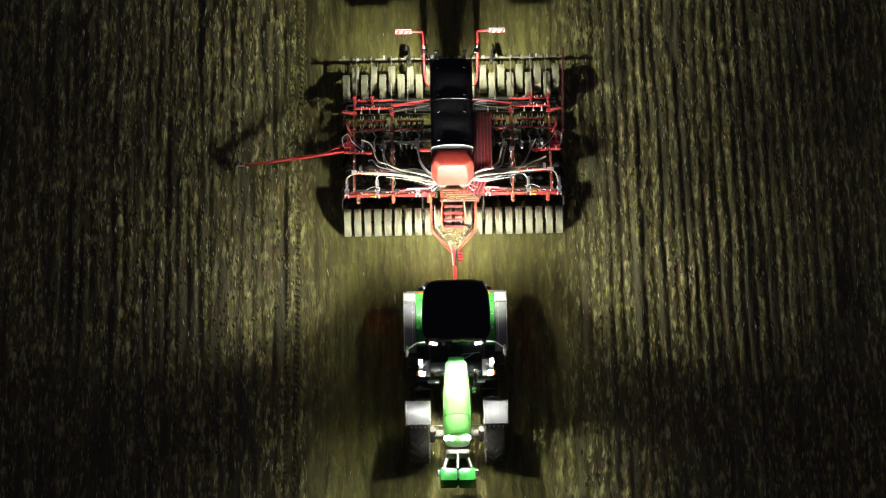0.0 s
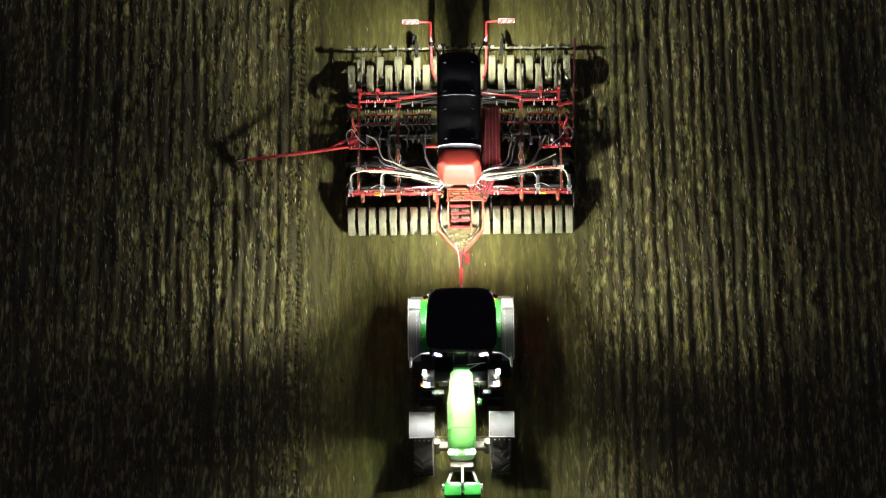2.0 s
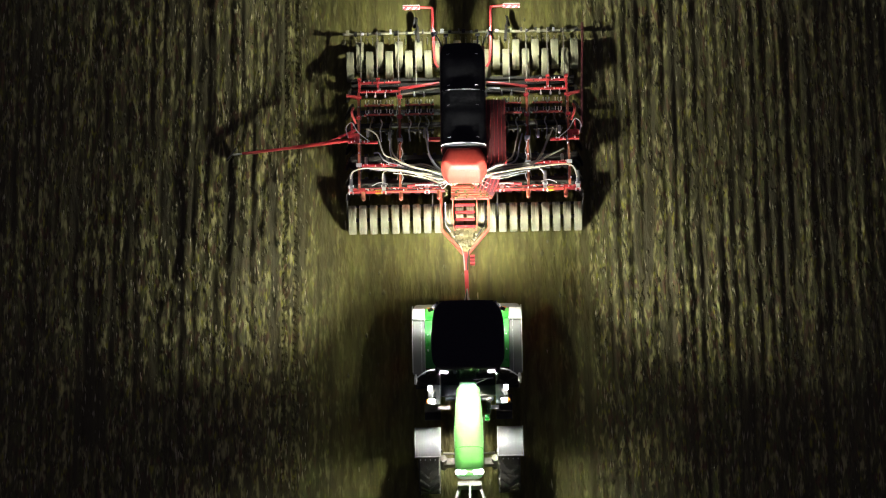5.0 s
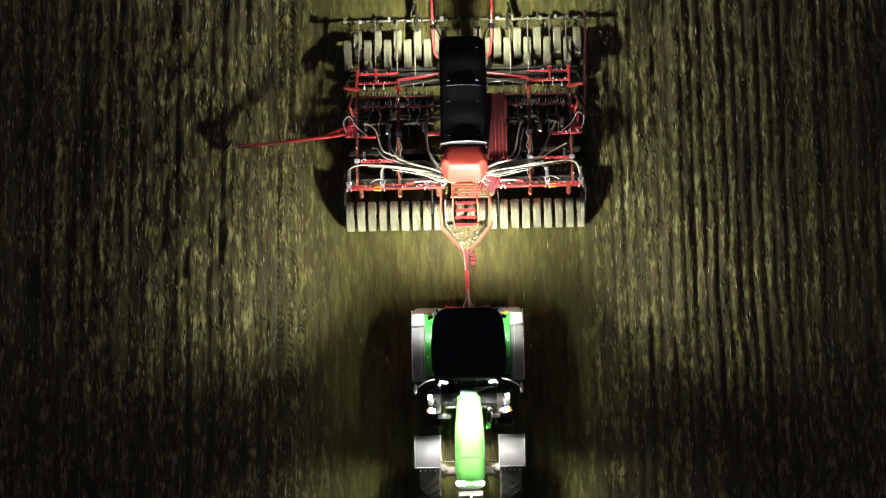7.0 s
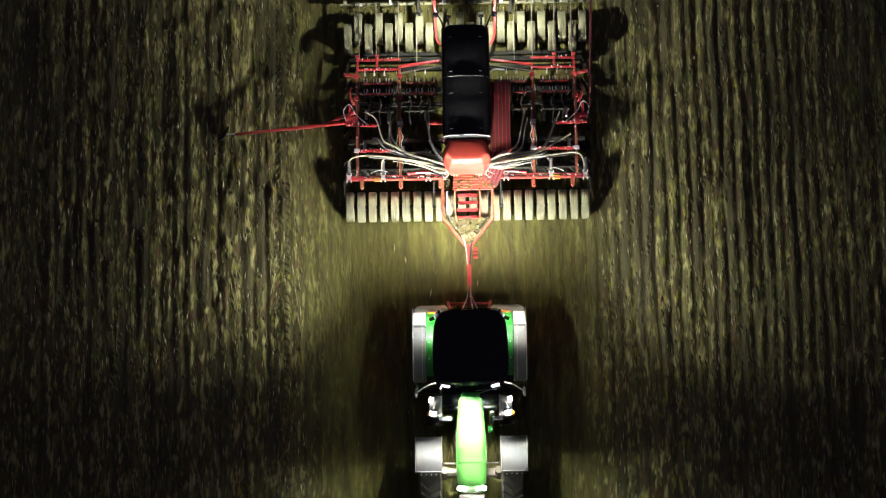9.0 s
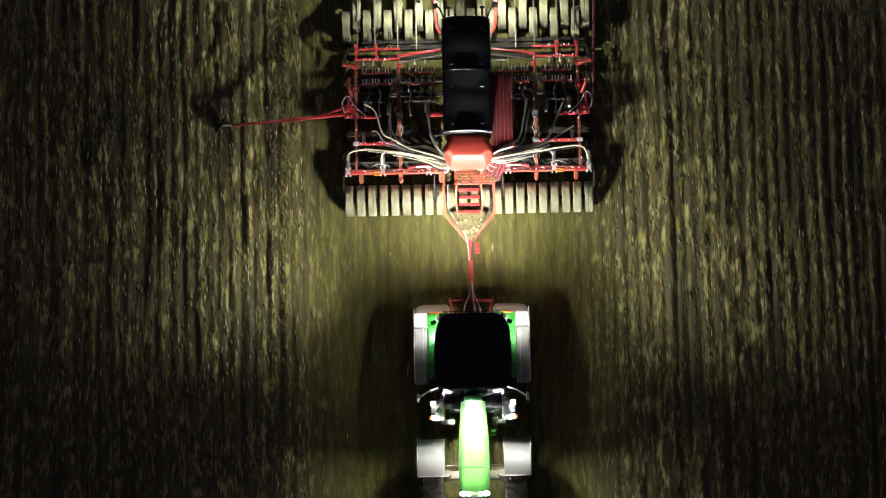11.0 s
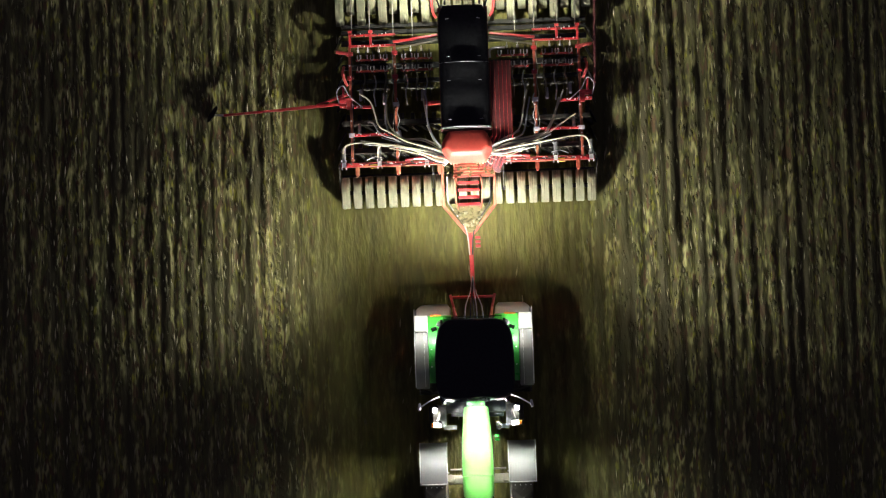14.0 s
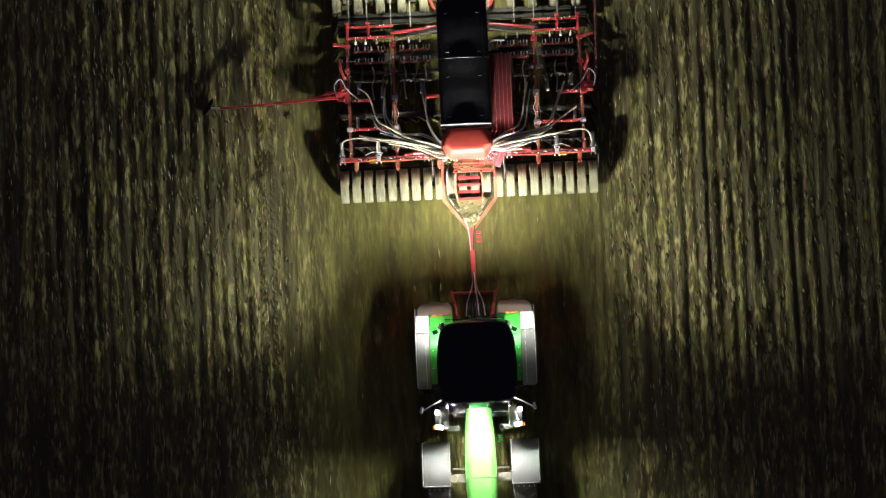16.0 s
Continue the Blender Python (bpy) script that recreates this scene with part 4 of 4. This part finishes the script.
    # distributor below the hood, with its outlets
    for s in (-1, 1):
        bm = rod(bmesh.new(), (DX + s * 0.3, 0.971, 1.35), (DX + s * 0.3, 0.971, 1.55), 0.15, 20)
        head = part("distributor", bm, CHASSIS, drill, "seed distributor head with a ring of outlets")
        for k in range(9):
            a = radians(185 + 20 * k)
            bm = rod(bmesh.new(), (DX + s * 0.3 + 0.16 * math.cos(a), 0.971 + 0.16 * math.sin(a), 1.56), (DX + s * 0.3 + 0.21 * math.cos(a), 0.971 + 0.21 * math.sin(a), 1.53), 0.022, 8)
            part("outlet", bm, HOSE, head)
    # platform, steps and walkway
    bm = box(bmesh.new(), (DX + 0.13, 0.542, 1.18), (0.98, 0.03, 0.08), 0.006)
    box(bm, (DX + 0.13, 0.736, 1.165), (0.9, 0.4, 0.03), 0.006)
    platform = part("platform", bm, RED_DARK, drill, "red slatted platform")
    for k in range(5):
        bm = box(bmesh.new(), (DX + 0.13, 0.593 + 0.07 * k, 1.2), (0.94, 0.045, 0.03), 0.006)
        part("slat", bm, RED_DUSTY, platform)
    rng = random.Random(9)
    for k in range(26):
        x, y = DX + rng.uniform(-0.5, 0.6), rng.uniform(0.55, 0.98)
        bm = bmesh.new()
        bmesh.ops.create_icosphere(bm, subdivisions=1, radius=rng.uniform(0.018, 0.04), matrix=Matrix.Translation((x, y, 1.225)) @ Matrix.Diagonal((1.3, 1, 0.6, 1)))
        for v in bm.verts:
            v.co += Vector((rng.uniform(-1, 1), rng.uniform(-1, 1), rng.uniform(-1, 1))) * 0.007
        part("soil_crumb", bm, SOIL_CAKE, platform)
    bm = box(bmesh.new(), (DX + 0.83, 2.300, 1.45), (0.5, 1.8, 0.02), 0.004)
    walkway = part("walkway", bm, RED_SHADE, drill, "dark red ribbed walkway beside the hopper")
    for k in range(6):
        bm = box(bmesh.new(), (DX + 0.6 + 0.092 * k, 2.300, 1.485), (0.009, 1.8, 0.05), 0.003)
        part("rib", bm, RED, walkway)
    bm = beam(bmesh.new(), (DX + 0.83, 1.431, 1.44), (DX + 0.5, 0.695, 1.19), 0.5, 0.015)
    stair = part("stair", bm, RED_SHADE, drill, "red stair from the walkway to the platform")
    for k in range(6):
        x = DX + 0.58 + 0.1 * k
        bm = beam(bmesh.new(), (x, 1.42, 1.5), (x - 0.34, 0.7, 1.24), 0.035 if k in (0, 5) else 0.022, 0.05)
        part("tread_bar", bm, RED, stair)
    bm = bmesh.new()
    tube(bm, [(DX + 0.6, 3.270, 1.5), (DX + 0.6, 3.424, 1.55), (DX + 0.72, 3.495, 1.55), (DX + 0.95, 3.495, 1.52)], 0.025, 8, 4)
    part("air_pipe", bm, ZINC, drill, "bright air pipe")
    bm = box(bmesh.new(), (DX, 0.562, 1.16), (0.56, 0.04, 0.06), 0.01)
    ladder = part("ladder", bm, RED, drill, "red access ladder")
    for s in (-1, 1):
        bm = tube(bmesh.new(), [(DX + s * 0.25, 0.552, 1.2), (DX + s * 0.3, 0.460, 1.25), (DX + s * 0.3, 0.000, 0.9), (DX + s * 0.22, -0.225, 0.55)], 0.02, 8, 4)
        part("stile", bm, RED_DUSTY, ladder, "worn ladder rail")
    for k in range(5):
        bm = box(bmesh.new(), (DX, 0.409 - 0.15 * k, 1.1 - 0.11 * k), (0.5, 0.07, 0.03), 0.006)
        part("rung", bm, RED, ladder)
    # A-frame drawbar
    for s in (-1, 1):
        bm = beam(bmesh.new(), (DX + s * 0.6, 0.920, 0.75), (DX + s * 0.6, -0.061, 0.62), 0.068, 0.14)
        beam(bm, (DX + s * 0.6, -0.041, 0.62), (DX + s * 0.03, -0.756, 0.6), 0.068, 0.14)
        part("drawbar_leg", bm, RED_DUSTY, drill, "red drawbar leg")
        bm = tube(bmesh.new(), [(DX + s * 0.5, 0.613, 0.85), (DX + s * 0.5, 0.102, 0.75), (DX + s * 0.42, -0.102, 0.75), (DX + s * 0.1, -0.613, 0.7), (DX + s * 0.03, -1.226, 0.7)], 0.016, 6, 5)
        part("hydraulic_hose", bm, HYDRAULIC if s > 0 else HOSE_GREY, drill)
    bm = bmesh.new()
    rings = []
    for z, k in ((0.6, 1.0), (0.68, 0.95), (0.73, 0.72)):
        rings.append([(DX - 0.5 * k, -0.020, z), (DX + 0.5 * k, -0.020, z), (DX + 0.05, -0.675 * k - 0.05, z), (DX - 0.05, -0.675 * k - 0.05, z)])
    loft(bm, rings)
    part("drawbar_plate", bm, SOIL_CAKE, drill, "drawbar plate heaped with soil", smooth=False)
    rng = random.Random(3)
    for k in range(60):
        f = rng.random() ** 0.7
        x, y = DX + rng.uniform(-0.46, 0.46) * (1 - 0.85 * f), -0.03 - 0.62 * f
        r = rng.uniform(0.025, 0.07)
        bm = bmesh.new()
        bmesh.ops.create_icosphere(bm, subdivisions=1, radius=r, matrix=Matrix.Translation((x, y, 0.71 + rng.uniform(-0.02, 0.04))) @ Matrix.Diagonal((1.2, 1, 0.8, 1)))
        for v in bm.verts:
            v.co += Vector((rng.uniform(-1, 1), rng.uniform(-1, 1), rng.uniform(-1, 1))) * r * 0.3
        part("soil_clod", bm, (SOIL_CAKE, CLOD, SOIL_CAKE, RUBBER_DUSTY)[k % 4], drill)
    bm = beam(bmesh.new(), (DX, -0.695, 0.6), (DX + 0.02, -2.044, 0.58), 0.1, 0.14)
    box(bm, (DX + 0.02, -2.095, 0.58), (0.16, 0.16, 0.1), 0.04)
    part("drawbar", bm, RED, drill, "red drawbar to the tractor")
    bm = bmesh.new()
    for y in (-0.81, -0.91, -1.01):
        box(bm, (DX + 0.17, y, 0.62), (0.12, 0.06, 0.1), 0.01)
    part("hose_bracket", bm, RED_DARK, drill)
    for k, (a, b) in enumerate(((-0.1, -0.16), (-0.03, -0.05), (0.03, 0.08), (0.08, 0.2), (-0.06, 0.02))):
        bm = tube(bmesh.new(), [(DX + 0.02, -1.737, 0.68), (DX + 0.02 + a * 0.6, -2.095, 0.85), (TX + b, -2.453, 1.0), (TX + b * 1.2, -2.759, 0.95)], 0.014, 6, 5)
        part("hydraulic_hose", bm, (HOSE_GREY, HYDRAULIC, ZINC)[k % 3], drill)
    # seed hoses, fanning out from the distributors
    left = [
        [(0.55, 1.02), (1.55, 1.27), (2.39, 1.40), (2.81, 1.36), (2.89, 1.19)],
        [(0.56, 0.93), (1.24, 1.17), (1.78, 1.32), (2.04, 1.31), (2.08, 1.08)],
        [(0.71, 1.13), (1.36, 1.36), (1.79, 1.62), (2.04, 1.80), (2.21, 2.36), (2.47, 2.60)],
        [(0.75, 1.17), (1.47, 1.39), (1.98, 1.58), (2.16, 1.86), (2.29, 1.91)],
        [(0.63, 1.20), (1.01, 1.42), (1.49, 1.47), (1.81, 1.84), (1.85, 2.32)],
        [(0.63, 1.09), (1.16, 1.31), (1.70, 1.46), (1.88, 1.93), (1.84, 2.55)],
        [(0.66, 1.26), (0.84, 1.58), (0.96, 2.22), (1.00, 2.60)],
        [(0.69, 1.31), (0.90, 1.81), (0.91, 2.33), (0.96, 2.60)],
        [(0.56, 0.84), (1.01, 1.04), (1.47, 1.27), (2.16, 1.40), (2.47, 1.49)],
        [(0.51, 0.87), (0.82, 1.09), (1.12, 1.32), (1.47, 1.46), (1.55, 1.69)],
    ]
    right = [
        [(0.80, 1.26), (1.52, 1.40), (1.90, 1.57), (2.11, 2.07), (2.28, 2.53)],
        [(0.80, 1.17), (1.74, 1.40), (2.17, 1.68), (2.54, 1.95)],
        [(0.80, 1.09), (1.89, 1.28), (2.51, 1.39), (2.77, 1.35), (2.86, 1.12)],
        [(0.80, 1.04), (1.59, 1.22), (1.90, 1.33), (2.02, 1.25)],
        [(0.80, 1.32), (1.21, 1.58), (1.35, 2.17), (1.43, 2.55)],
        [(0.80, 1.28), (1.29, 1.46), (1.42, 2.02), (1.49, 2.38)],
        [(0.80, 1.21), (1.44, 1.33), (1.79, 1.48), (2.02, 1.88), (2.17, 2.35)],
        [(0.80, 0.99), (1.36, 1.17), (1.74, 1.36), (1.95, 1.49)],
    ]
    pale = (HOSE, HOSE, HOSE, HOSE_GREY, HOSE, HOSE_GREY, HOSE, HOSE_GREY, HOSE, HOSE_GREY)
    for s, runs in ((-1, left), (1, right)):
        for k, run in enumerate(runs):
            n = len(run) - 1
            pts = [(DX + s * x, y, 1.5 - 0.38 * i / n + (0.02 * (k % 3) if i < n else 0)) for i, (x, y) in enumerate(run)]
            pts.insert(0, (DX + s * 0.4, 0.950 + 0.02 * k, 1.52))
            bm = tube(bmesh.new(), pts, 0.02, 7, 6)
            part("seed_hose", bm, pale[k], drill, "pale seed hose" if pale[k] is HOSE else "grey seed hose")
            # a thinner hose beside it, parting from it towards the end
            side = [(x + s * 0.02 * (k % 3), y - 0.035 - 0.012 * i * (k % 2), z - 0.03) for i, (x, y, z) in enumerate(pts[:max(3, n)])]
            part("seed_hose", tube(bmesh.new(), side, 0.014, 6, 5), (HOSE_GREY, HOSE, HYDRAULIC)[k % 3], drill, "thin grey hose")
    # rear harrow bar with tines
    bm = beam(bmesh.new(), (DX - 3.1, 5.621, 0.6), (DX + 3.15, 5.621, 0.6), 0.055, 0.05)
    harrow = part("harrow_bar", bm, RUBBER_DUSTY, drill, "dusty steel following-harrow bar")
    for k in range(44):
        x = DX - 3.05 + 6.15 * k / 43
        bm = tube(bmesh.new(), [(x, 5.5, 0.58), (x + 0.01, 5.56, 0.4), (x, 5.5, 0.2), (x, 5.72, 0.02)], 0.009, 5, 3)
        part("tine", bm, STEEL, harrow)
    rng = random.Random(5)
    for k in range(34):
        x = DX - 3.05 + 6.1 * (k + rng.random() * 0.7) / 34
        bm = box(bmesh.new(), (x, 5.621 + rng.uniform(-0.03, 0.04), 0.64), (rng.uniform(0.04, 0.1), rng.uniform(0.06, 0.13), rng.uniform(0.03, 0.08)), 0.015)
        part("tine_clamp", bm, (RUBBER_DUSTY, CHASSIS, ZINC, CHASSIS)[k % 4], harrow)
    # tramline markers hanging behind the harrow
    for s in (-1, 1):
        bm = beam(bmesh.new(), (DX + s * 1.12, 5.2, 0.92), (DX + s * 1.15, 5.66, 0.84), 0.07, 0.09)
        beam(bm, (DX + s * 1.15, 5.66, 0.84), (DX + s * 1.19, 5.95, 0.6), 0.05, 0.06)
        mark = part("tramline_marker", bm, BLACK_STEEL, drill, "black tramline marker arm")
        c, d = Vector((DX + s * 1.2, 5.98, 0.5)), Vector((0.97, s * 0.2, 0.1)).normalized()
        part("marker_disc", rod(bmesh.new(), c - d * 0.03, c + d * 0.03, 0.16, 24, 0.13), BLACK_STEEL, mark, "black marker disc")
    # posts with the rear boards and lights
    for s in (-1, 1):
        bm = tube(bmesh.new(), [(DX + s * 0.62, 4.343, 1.1), (DX + s * 0.7, 4.497, 1.12), (DX + s * 0.73, 4.854, 1.3), (DX + s * 0.74, 5.314, 1.5), (DX + s * 0.75, 5.764, 1.6), (DX + s * 0.8, 5.825, 1.6), (DX + s * 1.2, 5.846, 1.6)], 0.032, 8, 5)
        post = part("board_arm", bm, RED, drill, "red arm carrying the rear board")
        bm = box(bmesh.new(), (DX + s * 1.29, 5.846, 1.6), (0.44, 0.06, 0.16), 0.01)
        part("rear_board", bm, WHITE, post, "white rear marker board with red bars")
        bm = box(bmesh.new(), (DX + s * 1.29, 5.82, 1.684), (0.42, 0.02, 0.008), 0)
        part("red_bar", bm, RED, post)
        for dx in (-0.15, 0.0, 0.15):
            bm = box(bmesh.new(), (DX + s * 1.29 + dx, 5.811, 1.6), (0.07, 0.01, 0.15), 0, Matrix.Rotation(0.5, 4, "Y"))
            part("red_bar", bm, RED, post)
        lamp(drill, "rear_work_light", (DX + s * 0.72, 4.63, 2.4), (s * 0.33, 0.95, -1.35), GLOW_DRILL, 0.1, 0.09, deep=0.08, recess=0.03, shield=-s * 0.22)
        bm = tube(bmesh.new(), [(DX + s * 0.5, 4.292, 2.2), (DX + s * 0.58, 4.497, 2.3), (DX + s * 0.68, 4.640, 2.42)], 0.02, 6, 4)
        part("lamp_bracket", bm, BLACK_ROOF, drill)
    # left marker arm, folded out, with its disc
    bm = beam(bmesh.new(), (DX - 2.65, 2.43, 0.9), (DX - 4.4, 2.39, 0.55), 0.062, 0.1)
    beam(bm, (DX - 4.4, 2.39, 0.55), (DX - 5.7, 2.36, 0.32), 0.05, 0.08)
    arm = part("marker_arm", bm, RED, drill, "red track marker arm folded out")
    bm = rod(bmesh.new(), (DX - 2.75, 2.606, 1.05), (DX - 3.2, 2.514, 0.85), 0.04, 10)
    rod(bm, (DX - 3.2, 2.514, 0.85), (DX - 3.5, 2.453, 0.72), 0.018, 8)
    part("marker_cylinder", bm, RED, arm)
    bm = rod(bmesh.new(), (DX - 5.68, 2.36, 0.32), (DX - 5.95, 2.40, 0.2), 0.022, 8)
    part("marker_stub", bm, ZINC, arm)
    # near-black colour stands for the disc's shaded side
    d = Vector((0.8, -0.5, -0.4)).normalized()
    c = Vector((DX - 5.98, 2.42, 0.18))
    bm = rod(bmesh.new(), c - d * 0.012, c + d * 0.012, 0.22, 28, 0.2)
    part("marker_disc", bm, BLACK_STEEL, arm, "dark marker disc")
    # marker hinges, and the arm folded in on the other side
    for s in (-1, 1):
        bm = box(bmesh.new(), (DX + s * 2.8, 2.473, 0.98), (0.3, 0.12, 0.12), 0.02)
        box(bm, (DX + s * 2.85, 2.678, 1.0), (0.06, 0.3, 0.1), 0.015)
        box(bm, (DX + s * 2.72, 2.351, 1.02), (0.12, 0.2, 0.06), 0.015)
        part("marker_hinge", bm, RED, drill, "red marker hinge")
        bm = tube(bmesh.new(), [(DX + s * 2.75, 2.811, 1.0), (DX + s * 2.85, 3.066, 1.1), (DX + s * 2.82, 3.270, 1.0)], 0.035, 8, 5)
        part("marker_stop", bm, RED_DARK, drill)
        bm = beam(bmesh.new(), (DX + s * 2.6, 3.577, 0.95), (DX + s * 3.0, 3.638, 0.98), 0.07, 0.07)
        part("end_bracket", bm, RED_DARK, drill)
        bm = tube(bmesh.new(), [(DX + s * 2.95, 2.402, 1.05), (DX + s * 3.0, 2.657, 1.1), (DX + s * 2.85, 2.811, 1.08), (DX + s * 2.7, 2.555, 1.05), (DX + s * 2.4, 2.300, 1.0)], 0.014, 6, 5)
        part("hydraulic_hose", bm, HOSE_GREY, drill)
    bm = beam(bmesh.new(), (DX + 3.02, 2.657, 1.0), (DX + 3.12, 5.621, 1.0), 0.06, 0.08)
    part("marker_arm", bm, RED_SHADE, drill, "red marker arm folded back, shade put into its colour")
    bm = rod(bmesh.new(), (DX + 3.10, 5.3, 0.42), (DX + 3.14, 5.3, 0.42), 0.2, 24)
    part("marker_disc", bm, CHASSIS, drill, "dark marker disc")


build_drill()


def motions():
    times = [t for t, _ in DRIVE]
    for ob in (tractor, weight, drill):
        x, y, z = ROOTS[ob.name]
        walk(ob, [(t, pose(x, y - driven(t), z)) for t in times])
    steps = [round(0.1 * k, 1) for k in range(161)]
    for ob, r in WHEELS + ROLLERS:
        x, y, z = ob.location
        walk(ob, [(t, pose(x, y, z, math.degrees(driven(t) / r))) for t in steps])


motions()
